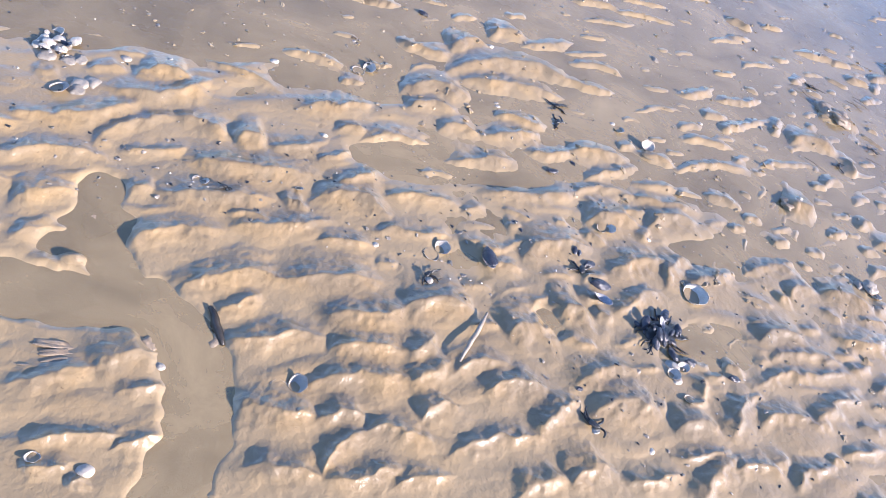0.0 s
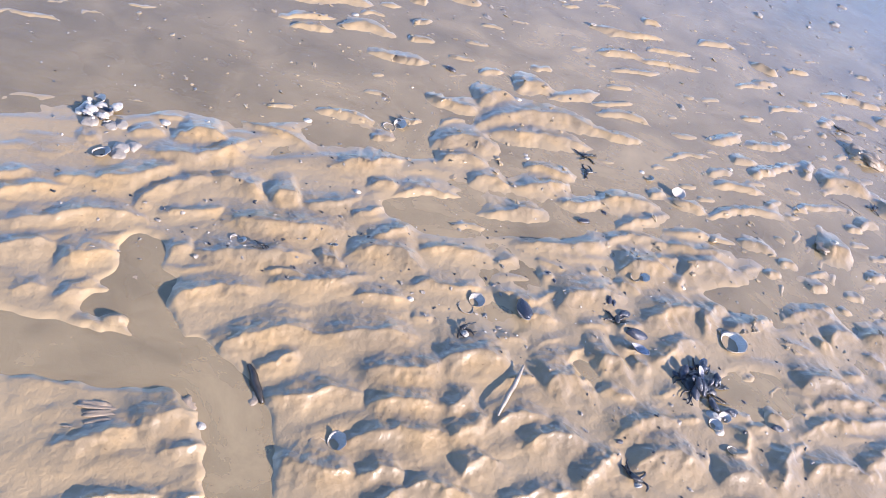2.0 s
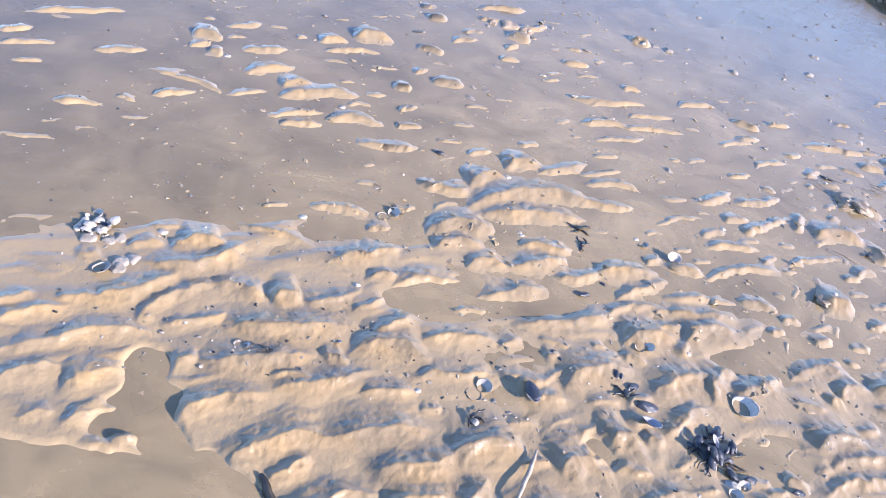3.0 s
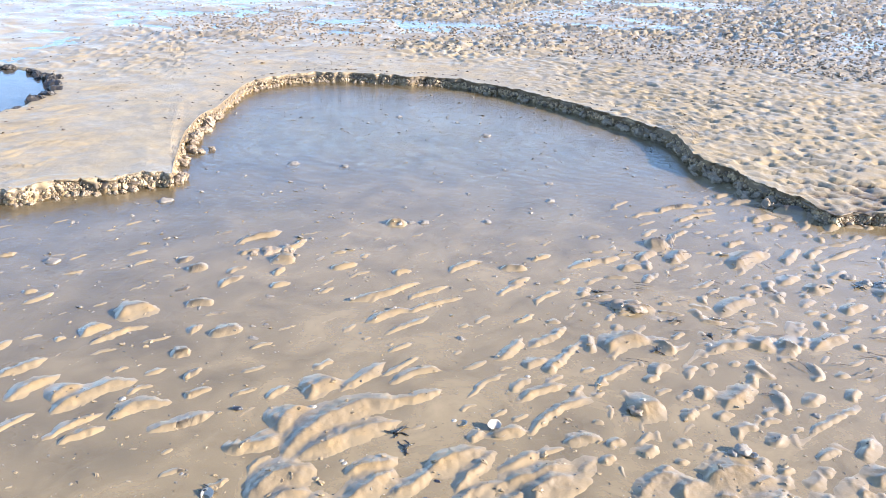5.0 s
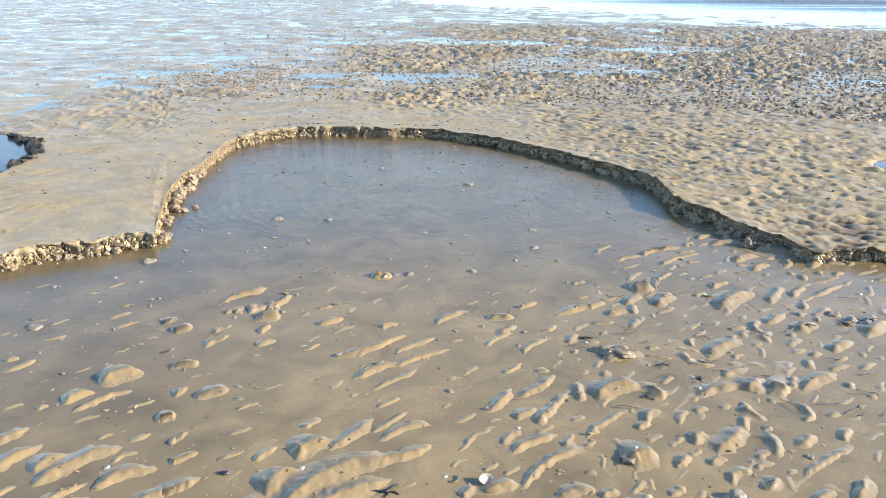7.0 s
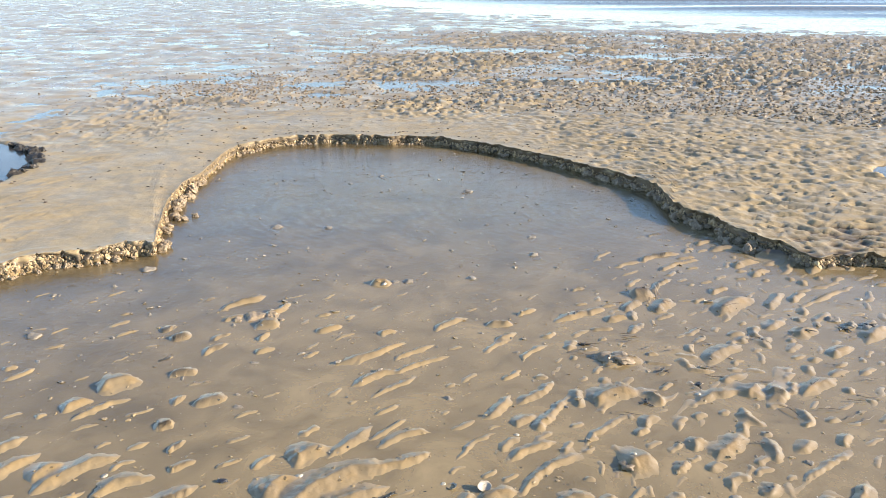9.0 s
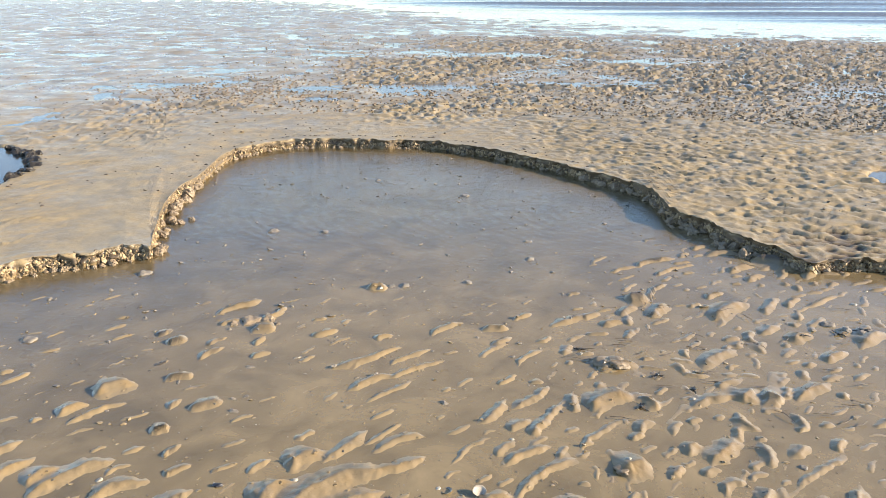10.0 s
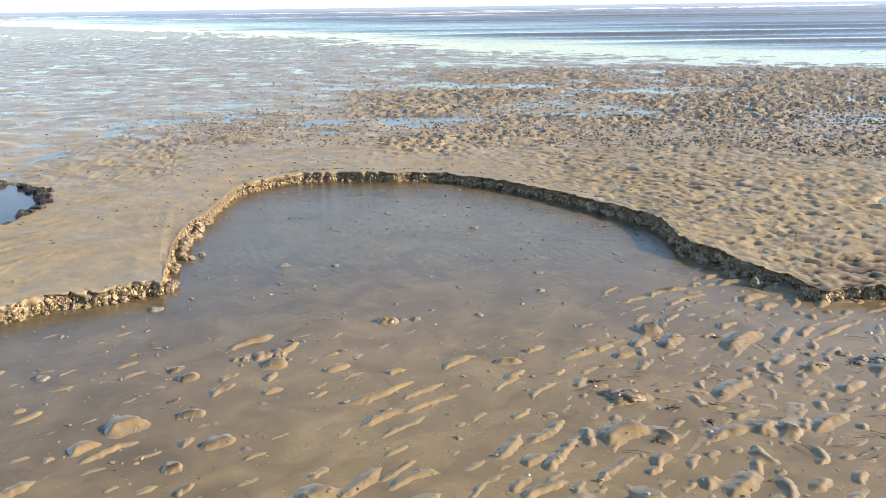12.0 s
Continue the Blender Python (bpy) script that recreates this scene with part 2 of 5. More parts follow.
# sand ripples: centre x, y, half length, heading in degrees, bow, width of the sunlit face
RIPPLES_A = [
    (-0.373, 0.439, 0.039, 47, -0.002, 0.012), (-0.318, 0.442, 0.013, 70, 0.001, 0.012), (-0.371, 0.49, 0.061, 42, 0.013, 0.012), (-0.482, 0.547, 0.069, 46, -0.002, 0.019),
    (-0.294, 0.548, 0.045, 58, -0, 0.012), (-0.355, 0.624, 0.047, 48, -0.003, 0.012), (-0.074, 0.628, 0.066, 28, 0.009, 0.022), (-0.414, 0.645, 0.052, 70, 0.009, 0.038),
    (0.038, 0.708, 0.067, 42, -0.005, 0.022), (-0.648, 0.719, 0.021, 58, 0.003, 0.012), (-0.149, 0.724, 0.061, 23, -0.001, 0.028), (0.002, 0.728, 0.059, 80, 0.025, 0.02),
    (0.131, 0.757, 0.048, 49, 0.007, 0.014), (-0.629, 0.766, 0.02, 43, 0.002, 0.012), (-0.714, 0.774, 0.049, 60, 0.006, 0.016), (-0.052, 0.78, 0.044, 48, 0.005, 0.022),
]
RIPPLES_B = [
    (0.055, 0.805, 0.054, 25, 0.02, 0.023), (-0.768, 0.846, 0.051, 55, 0.022, 0.029), (-0.241, 0.846, 0.086, 47, 0.008, 0.022), (-0.054, 0.861, 0.088, 38, 0.016, 0.03),
    (-0.34, 0.878, 0.043, 59, -0.001, 0.023), (0.335, 0.882, 0.06, 47, 0.017, 0.018), (-0.366, 0.901, 0.101, 51, 0.038, 0.033), (0.104, 0.904, 0.04, 64, 0.019, 0.027),
    (0.236, 0.911, 0.103, 41, 0.022, 0.015), (-0.524, 0.924, 0.101, 50, 0.02, 0.032), (-0.837, 0.928, 0.088, 47, 0.035, 0.024), (-0.085, 0.938, 0.066, 30, 0.013, 0.037),
    (0.419, 0.962, 0.05, 50, 0.03, 0.037), (0.038, 0.975, 0.062, 63, -0.008, 0.029), (-0.657, 0.988, 0.03, 44, 0.003, 0.016), (-0.016, 1.017, 0.043, 63, -0.02, 0.029),
]
RIPPLES_C = [
    (-0.132, 1.028, 0.085, 43, -0.016, 0.035), (-0.236, 1.044, 0.096, 38, 0.005, 0.037), (0.211, 1.045, 0.067, 39, 0.019, 0.031), (0.135, 1.046, 0.068, 49, 0.031, 0.022),
    (0.32, 1.046, 0.063, 72, 0.016, 0.026), (0.524, 1.052, 0.063, 39, -0.016, 0.017), (-0.541, 1.076, 0.105, 38, -0.002, 0.04), (-0.451, 1.077, 0.041, 32, 0.002, 0.013),
    (-0.719, 1.103, 0.064, 47, -0.013, 0.014), (-0.396, 1.105, 0.094, 51, -0.005, 0.033), (-0.899, 1.107, 0.102, 65, -0.023, 0.029), (-0.771, 1.119, 0.095, 72, 0.04, 0.021),
    (-0.006, 1.127, 0.074, 46, 0.032, 0.041), (0.651, 1.133, 0.084, 67, -0, 0.021), (0.443, 1.156, 0.071, 38, 0.034, 0.043), (-0.271, 1.158, 0.056, 35, -0.002, 0.013),
]
RIPPLES_D = [
    (0.618, 1.169, 0.07, 42, 0.001, 0.014), (-0.409, 1.178, 0.025, 31, 0.004, 0.017), (0.742, 1.199, 0.058, 30, 0.023, 0.017), (-0.549, 1.206, 0.115, 34, -0.017, 0.046),
    (0.188, 1.208, 0.051, 48, 0.03, 0.046), (0.372, 1.21, 0.081, 52, 0.018, 0.031), (0.6, 1.214, 0.054, 37, 0.032, 0.036), (-0.7, 1.225, 0.056, 18, 0.019, 0.023),
    (-0.308, 1.252, 0.071, 24, 0.042, 0.037), (-0.588, 1.274, 0.032, 38, 0.019, 0.038), (0.884, 1.284, 0.065, 54, 0.025, 0.017), (-0.165, 1.289, 0.089, 37, 0.003, 0.02),
    (-0.856, 1.299, 0.111, 54, -0.053, 0.034), (-0.855, 1.313, 0.058, 45, 0.035, 0.041), (0.257, 1.324, 0.041, 47, 0.025, 0.055), (0.677, 1.325, 0.062, 86, 0.002, 0.024),
]
RIPPLES_E = [
    (-1.45, 1.329, 0.039, 24, 0.014, 0.013), (-0.354, 1.352, 0.061, 63, -0.014, 0.023), (-0.521, 1.358, 0.065, 52, -0.03, 0.021), (-0.425, 1.375, 0.044, 71, -0.001, 0.012),
    (0.794, 1.384, 0.077, 40, 0.023, 0.022), (-1.467, 1.39, 0.068, 39, 0.031, 0.032), (-0.189, 1.404, 0.082, 35, 0.013, 0.015), (0.986, 1.434, 0.062, 40, 0.007, 0.012),
    (0.637, 1.448, 0.022, 27, 0.013, 0.027), (-0.755, 1.466, 0.09, 8, 0.012, 0.012), (0.382, 1.483, 0.075, 61, 0.017, 0.02), (0.151, 1.493, 0.093, 52, 0.033, 0.048),
    (-0.446, 1.501, 0.033, 43, 0.002, 0.016), (-1.485, 1.502, 0.052, 58, 0.02, 0.032), (0.907, 1.511, 0.096, 55, 0.014, 0.022), (-0.207, 1.518, 0.048, 31, 0.002, 0.016),
]
RIPPLES_F = [
    (-1.396, 1.52, 0.045, 37, 0.027, 0.035), (-0.524, 1.536, 0.09, 52, 0.006, 0.027), (-0.322, 1.549, 0.092, 41, 0.031, 0.024), (0.815, 1.551, 0.155, 44, 0.014, 0.02),
    (0.342, 1.602, 0.093, 54, 0.01, 0.037), (0.807, 1.618, 0.097, 42, 0.021, 0.021), (-1.507, 1.625, 0.073, 33, 0.014, 0.031), (0.75, 1.63, 0.07, 37, 0.036, 0.037),
    (0.019, 1.645, 0.123, 47, -0.006, 0.035), (-0.136, 1.646, 0.097, 46, 0.016, 0.03), (-0.673, 1.669, 0.076, 35, 0.017, 0.02), (0.453, 1.674, 0.067, 73, 0.033, 0.028),
    (-1.367, 1.688, 0.059, 41, -0.018, 0.032), (-0.956, 1.69, 0.063, 30, 0.012, 0.023), (0.246, 1.706, 0.062, 39, 0.035, 0.039), (-1.786, 1.711, 0.042, 42, 0.002, 0.014),
]
RIPPLES_G = [
    (-0.227, 1.717, 0.057, 36, 0.03, 0.031), (0.532, 1.725, 0.092, 54, 0.002, 0.03), (-1.134, 1.726, 0.024, 44, 0.014, 0.017), (-1.444, 1.733, 0.035, 21, 0.021, 0.029),
    (-0.323, 1.742, 0.07, 49, 0.036, 0.032), (0.168, 1.79, 0.091, 51, 0.017, 0.017), (-1.867, 1.801, 0.08, 48, 0.006, 0.019), (-0.346, 1.817, 0.09, 42, 0.051, 0.049),
    (0.397, 1.831, 0.082, 47, 0.04, 0.034), (-0.119, 1.832, 0.086, 51, -0.01, 0.034), (0.957, 1.832, 0.082, 40, -0.025, 0.03), (-1.953, 1.844, 0.052, 63, 0.004, 0.019),
    (-0.005, 1.853, 0.074, 51, -0.011, 0.022), (-1.362, 1.862, 0.064, 52, 0.008, 0.025), (-0.93, 1.862, 0.072, 53, -0.001, 0.015), (0.786, 1.864, 0.049, 49, 0.029, 0.03),
]
RIPPLES_H = [
    (0.683, 1.869, 0.086, 43, 0.034, 0.032), (0.17, 1.898, 0.082, 57, 0.005, 0.021), (0.342, 1.911, 0.097, 25, -0.005, 0.026), (-0.12, 1.913, 0.073, 36, 0.004, 0.027),
    (-0.839, 1.923, 0.061, 22, 0.017, 0.026), (-0.705, 1.93, 0.025, 43, 0.014, 0.017), (-1.355, 1.937, 0.092, 4, 0.055, 0.016), (0.912, 1.941, 0.075, 21, 0.018, 0.048),
    (0.121, 1.951, 0.091, 41, 0.015, 0.033), (0.72, 1.951, 0.031, 43, 0.009, 0.023), (0.31, 1.969, 0.067, 35, 0.003, 0.016), (1.353, 1.971, 0.048, 46, 0.003, 0.028),
    (-1.663, 1.976, 0.076, 54, -0.005, 0.021), (-0.978, 1.98, 0.074, 43, 0.022, 0.031), (-0.492, 2.013, 0.088, 28, -0.03, 0.035), (-1.207, 2.026, 0.067, 55, 0.022, 0.018),
]
RIPPLES_I = [
    (-0.195, 2.033, 0.157, 36, 0.018, 0.045), (-1.03, 2.034, 0.098, 52, 0.013, 0.023), (0.691, 2.036, 0.039, 50, 0.008, 0.023), (-1.949, 2.059, 0.107, 49, 0.01, 0.021),
    (1.232, 2.059, 0.049, 28, 0.01, 0.013), (0.502, 2.074, 0.058, 21, 0.012, 0.024), (0.602, 2.075, 0.03, 33, 0.008, 0.015), (-0.732, 2.084, 0.11, 31, -0.013, 0.033),
    (-0.213, 2.089, 0.199, 45, 0.08, 0.051), (0.274, 2.097, 0.061, 23, 0.004, 0.025), (1.367, 2.106, 0.062, 56, -0.001, 0.018), (-0.369, 2.113, 0.068, 58, 0.041, 0.047),
    (-0.854, 2.116, 0.089, 37, 0.047, 0.041), (1.103, 2.124, 0.043, 47, 0.004, 0.022), (-1.88, 2.155, 0.067, 59, 0.003, 0.018), (1.024, 2.156, 0.057, 45, 0.018, 0.027),
]
RIPPLES_J = [
    (-1.02, 2.183, 0.128, 47, 0.048, 0.039), (-1.442, 2.188, 0.024, 29, 0.013, 0.034), (0.45, 2.192, 0.139, 46, 0.038, 0.019), (-1.115, 2.197, 0.057, 61, 0.034, 0.038),
    (-1.511, 2.199, 0.031, 62, 0.003, 0.024), (-0.171, 2.213, 0.117, 15, 0.006, 0.037), (-1.244, 2.233, 0.088, 62, 0.012, 0.034), (0.978, 2.239, 0.038, 30, 0.009, 0.023),
    (0.873, 2.241, 0.041, 56, 0.003, 0.024), (1.333, 2.244, 0.136, 37, 0.015, 0.017), (0.736, 2.246, 0.055, 21, 0.024, 0.059), (-0.464, 2.263, 0.05, 56, 0.007, 0.019),
    (-1.542, 2.273, 0.048, 41, 0.029, 0.052), (-0.306, 2.291, 0.066, 47, 0.04, 0.05), (-0.022, 2.294, 0.084, 25, -0.026, 0.03), (0.406, 2.33, 0.098, 36, 0.017, 0.019),
]
RIPPLES_K = [
    (1.181, 2.343, 0.071, 85, -0.012, 0.025), (0.216, 2.348, 0.115, 49, 0.018, 0.013), (-0.761, 2.352, 0.044, 69, 0.013, 0.014), (-1.35, 2.354, 0.081, 45, -0.01, 0.031),
    (1.056, 2.357, 0.097, 48, 0.007, 0.04), (1.304, 2.359, 0.051, 47, 0.004, 0.028), (0.326, 2.371, 0.058, 54, -0.002, 0.016), (0.947, 2.372, 0.045, 57, 0.005, 0.025),
    (-0.012, 2.381, 0.097, 29, 0.044, 0.024), (-0.193, 2.391, 0.112, 56, -0.003, 0.031), (1.451, 2.395, 0.047, 55, 0.002, 0.02), (0.675, 2.452, 0.145, 46, 0.02, 0.016),
    (-1.506, 2.455, 0.077, 64, -0.001, 0.025), (-0.081, 2.465, 0.094, 47, -0.008, 0.015), (-0.844, 2.475, 0.033, 30, 0.02, 0.034), (0.464, 2.491, 0.051, 54, 0.013, 0.025),
]
RIPPLES_L = [
    (0.83, 2.507, 0.045, 50, 0.013, 0.026), (0.39, 2.513, 0.054, 45, 0.013, 0.028), (1.35, 2.544, 0.062, 80, -0.037, 0.023), (1.21, 2.548, 0.062, 111, 0.037, 0.034),
    (-1.11, 2.576, 0.102, 47, 0.02, 0.022), (0.5, 2.581, 0.108, 56, -0.003, 0.02), (-1.2, 2.601, 0.058, 51, 0.035, 0.044), (0.29, 2.614, 0.101, 58, -0.025, 0.021),
    (-0.74, 2.643, 0.051, 26, 0.013, 0.036), (-0.85, 2.649, 0.035, 56, 0.012, 0.018), (0.75, 2.664, 0.099, 34, 0.049, 0.048), (0.6, 2.667, 0.068, 82, -0.004, 0.03),
    (0.86, 2.668, 0.052, 112, -0.031, 0.03), (1.12, 2.68, 0.092, 23, 0.025, 0.025), (1.33, 2.694, 0.035, 151, -0.021, 0.06), (1.26, 2.721, 0.058, 56, 0.008, 0.044),
]
RIPPLES_M = [
    (0.44, 2.723, 0.115, 49, -0.024, 0.023), (-1.11, 2.752, 0.068, 35, 0.041, 0.06), (-0.08, 2.753, 0.122, 42, -0.002, 0.017), (1.52, 2.753, 0.099, 37, 0.017, 0.029),
    (-0.15, 2.814, 0.099, 37, 0.023, 0.026), (0.37, 2.84, 0.052, 51, 0.005, 0.019), (-1.55, 2.847, 0.072, 55, -0.011, 0.022), (-0.9, 2.848, 0.052, 23, 0.012, 0.032),
    (-1.61, 2.901, 0.031, 40, -0.008, 0.026), (0.03, 2.918, 0.137, 35, 0.024, 0.019), (0.83, 2.937, 0.07, 15, 0.042, 0.052), (-0.43, 3.016, 0.043, 45, 0.009, 0.02),
    (-0.13, 3.017, 0.135, 45, 0.045, 0.021), (-0.2, 3.024, 0.166, 39, -0.011, 0.028), (0.48, 3.028, 0.102, 54, 0.023, 0.019), (-0.01, 3.029, 0.114, 44, 0.016, 0.018),
]
RIPPLES_N = [
    (1.25, 3.038, 0.108, 41, 0.016, 0.034), (1.74, 3.044, 0.071, 39, 0.01, 0.027), (-0.62, 3.049, 0.042, 43, 0.015, 0.023), (-0.83, 3.06, 0.075, 55, 0.022, 0.027),
    (0.33, 3.092, 0.097, 49, 0.012, 0.015), (-1.01, 3.179, 0.041, 37, 0.009, 0.04), (0.38, 3.187, 0.064, 44, 0.002, 0.017), (-0.66, 3.19, 0.044, 78, -0, 0.016),
    (-0.13, 3.215, 0.045, 41, 0.023, 0.027), (1.67, 3.222, 0.062, 38, 0.016, 0.029), (1.97, 3.224, 0.094, 43, 0.011, 0.045), (-1.1, 3.256, 0.044, 46, 0.009, 0.022),
    (-0.39, 3.259, 0.056, 36, 0.012, 0.025), (-0.68, 3.288, 0.047, -2, 0.026, 0.055), (0.35, 3.3, 0.052, 14, 0.023, 0.029), (0.15, 3.303, 0.101, 44, 0.038, 0.025),
]
RIPPLES_O = [
    (1.56, 3.307, 0.063, 35, 0.011, 0.026), (0.89, 3.376, 0.057, 36, 0.011, 0.027), (0.7, 3.413, 0.117, 33, 0.001, 0.025), (0.49, 3.443, 0.068, 43, 0.017, 0.014),
    (0.81, 3.455, 0.057, 44, 0.015, 0.024), (-0.68, 3.492, 0.095, 55, -0.034, 0.027), (1.46, 3.509, 0.133, 44, 0.032, 0.048), (0.98, 3.515, 0.071, 46, 0.008, 0.029),
    (-0.83, 3.516, 0.101, 36, 0.044, 0.031), (1.12, 3.53, 0.087, 59, -0.004, 0.037), (1.68, 3.581, 0.111, 55, 0.015, 0.025), (-0.83, 3.598, 0.078, 36, -0.022, 0.032),
    (1.8, 3.62, 0.08, 49, 0.012, 0.02), (1.96, 3.639, 0.131, 37, 0.014, 0.016), (1.05, 3.645, 0.053, 169, -0.032, 0.059), (1.45, 3.704, 0.068, 41, 0.013, 0.023),
]
RIPPLES_P = [
    (0.77, 3.71, 0.048, 30, 0.02, 0.028), (-0.21, 3.788, 0.048, 4, 0.023, 0.06), (1.06, 3.81, 0.082, 46, 0.011, 0.019), (1.2, 3.813, 0.076, 42, 0.006, 0.019),
    (1.74, 3.945, 0.071, 40, 0.012, 0.024), (1.07, 3.947, 0.071, 40, 0.005, 0.02), (2.05, 4.004, 0.092, 48, 0.013, 0.022), (0.88, 4.008, 0.064, 37, 0.014, 0.019),
    (0.54, 4.034, 0.08, 46, 0.014, 0.016), (1.3, 4.046, 0.116, 37, 0.008, 0.021), (1.93, 4.051, 0.089, 56, 0.008, 0.022), (1.71, 4.065, 0.086, 34, 0.031, 0.027),
    (1.07, 4.068, 0.101, 32, 0.011, 0.031), (0.94, 4.127, 0.047, 33, 0.021, 0.028), (1.28, 4.159, 0.149, 32, 0.056, 0.031), (0.81, 4.178, 0.053, 32, 0.025, 0.019),
]
RIPPLES_Q = [
    (1.89, 4.186, 0.073, 159, -0.03, 0.06), (0.99, 4.212, 0.106, 48, 0.026, 0.034), (1.68, 4.301, 0.096, 12, 0.043, 0.03), (1.6, 4.426, 0.075, 33, 0.023, 0.019),
    (1.34, 4.571, 0.054, 37, 0.012, 0.016),
]
RIPPLES_R = [
    (-0.914, 0.875, 0.1, 53, -0.001, 0.023), (-0.879, 0.784, 0.055, 57, 0.015, 0.021), (-1.046, 0.92, 0.044, 62, 0.007, 0.017), (-0.992, 0.91, 0.067, 55, 0.009, 0.017),
    (-1.51, 1.355, 0.051, 59, 0.031, 0.02), (-0.567, 0.651, 0.056, 48, 0.004, 0.012),
]
RIPPLES = RIPPLES_R + RIPPLES_A + RIPPLES_B + RIPPLES_C + RIPPLES_D + RIPPLES_E + RIPPLES_F + RIPPLES_G + RIPPLES_H + RIPPLES_I + RIPPLES_J + RIPPLES_K + RIPPLES_L + RIPPLES_M + RIPPLES_N + RIPPLES_O + RIPPLES_P + RIPPLES_Q


def capsule(x, y, pts):
    """Distance from a bent line."""
    best = np.full(np.shape(x), 1e9)
    for (ax, ay), (bx, by) in zip(pts, pts[1:]):
        dx, dy = bx - ax, by - ay
        u = np.clip(((x - ax) * dx + (y - ay) * dy) / (dx * dx + dy * dy), 0, 1)
        best = np.minimum(best, np.hypot(x - ax - u * dx, y - ay - u * dy))
    return best


CHANNEL = [(-1.1, 0.5), (-0.72, 0.62), (-0.55, 0.71), (-0.46, 0.77), (-0.36, 0.75), (-0.28, 0.68), (-0.235, 0.6), (-0.2, 0.5), (-0.12, 0.3)]
SIDE_ARM = [(-0.5, 0.76), (-0.58, 0.8), (-0.66, 0.86), (-0.72, 0.94)]


def stamp(z, x, y, wx, wy, ridge, tall):
    """Raise one short ridge: a sunlit slope, a sharp crest and a short fall behind it."""
    cx, cy, half, heading, bow, width = ridge
    near = np.nonzero((np.abs(x - cx) < half + 0.15) & (np.abs(y - cy) < half + 0.15))
    if not len(near[0]):
        return
    ca, sa = math.cos(radians(heading)), math.sin(radians(heading))
    dx, dy = wx[near] - cx, wy[near] - cy
    s = (dx * ca + dy * sa) / (half * 1.25)
    d = -dx * sa + dy * ca - bow * (1 - np.clip(s * s, 0, 1.5))
    end = np.clip((1.14 - np.abs(s)) / 0.8, 0, 1)
    end = end * end * (3 - 2 * end)
    front, back = (0.5 * width + 0.005) * (0.6 + 0.4 * end), (0.85 * width + 0.01) * (0.5 + 0.5 * end)
    f = np.where(d > 0, np.exp(-np.abs(d / back) ** 1.15), np.exp(-np.abs(d / front) ** 1.25))
    # a low apron spreads round the foot
    apron = np.exp(-((d + 0.3 * width) / (1.7 * width + 0.012)) ** 2) * np.exp(-np.clip(np.abs(s) - 0.5, 0, 2) ** 2 * 3.0)
    f, end = 0.88 * f * end + 0.2 * apron, 1.0
    old, fresh = z[near], tall * end * f
    z[near] = np.where(old > 0, np.power(old ** 4 + fresh ** 4, 0.25), fresh)


def loose_ridges():
    """The unnumbered short humps between the larger ripples, thickest on the side towards the sun."""
    rnd = random.Random(64)
    taken, out = [(r[0], r[1], r[2]) for r in RIPPLES], []
    for k in range(6500):
        y = 0.5 + 4.1 * rnd.random() ** 0.8
        x = rnd.uniform(-1.7, 2.6) * (0.5 + 0.2 * y)
        sunny = min(1.0, max(0.0, (x - 0.32 * (y - 2.4) - 0.15) / 0.35)) if y > 1.2 else 0.25
        if rnd.random() > 0.3 + 0.7 * sunny or y > 4.3 + 0.2 * x:
            continue
        gap = 0.034 + 0.006 * y + (0.03 if sunny < 0.4 else 0.0)
        if any((x - a) ** 2 + (y - b) ** 2 < (gap + 0.4 * h) ** 2 for a, b, h in taken):
            continue
        half = rnd.uniform(0.018, 0.05) * (0.8 + 0.13 * y)
        taken.append((x, y, half * 0.7))
        out.append((x, y, half, rnd.gauss(44, 24 if sunny > 0.5 else 10), rnd.uniform(-0.3, 0.4) * half, rnd.uniform(0.009, 0.02) * (0.85 + 0.08 * y)))
    return out


LOOSE = loose_ridges()


def ripple_heights(x, y):
    """All the ridges of the pool's floor: steep on the side away from the sun, gentle towards it."""
    z = np.zeros_like(x)
    wx = x + 0.014 * (fbm(x * 13, y * 13, 61, 3) - 0.5) * 2 + 0.007 * (fbm(x * 45, y * 45, 62, 2) - 0.5) * 2
    wy = y + 0.014 * (fbm(x * 13, y * 13, 67, 3) - 0.5) * 2 + 0.007 * (fbm(x * 45, y * 45, 68, 2) - 0.5) * 2
    for i, ridge in enumerate(RIPPLES):
        width = ridge[5]
        stamp(z, x, y, wx, wy, ridge, (0.0085 + 0.31 * width) * (0.9 + 0.2 * ((i * 0.618) % 1)) * (1 + 0.28 * max(0.0, ridge[1] - 2.4)))
    for i, ridge in enumerate(LOOSE):
        stamp(z, x, y, wx, wy, ridge, (1 + 0.2 * max(0.0, ridge[1] - 2.0)) * (0.007 + 0.22 * ridge[5]) * (0.6 + 0.6 * ((i * 0.618) % 1)))
    return z


def mounds(x, y, seed, wave, heading):
    """Scattered short humps, longer along the heading."""
    wx = x + 0.9 * wave * (fbm(x / wave * 0.5, y / wave * 0.5, seed, 2) - 0.5)
    wy = y + 0.9 * wave * (fbm(x / wave * 0.5, y / wave * 0.5, seed + 5, 2) - 0.5)
    ca, sa = math.cos(radians(heading)), math.sin(radians(heading))
    u, v = (-wx * sa + wy * ca) / wave, (wx * ca + wy * sa) / wave
    n = vnoise(u * 1.45, v * 0.55, seed + 2) * 0.72 + vnoise(u * 2.4 + 3, v * 1.1, seed + 3) * 0.28
    return np.clip((n - 0.5) / 0.34, 0, 1) ** 0.9


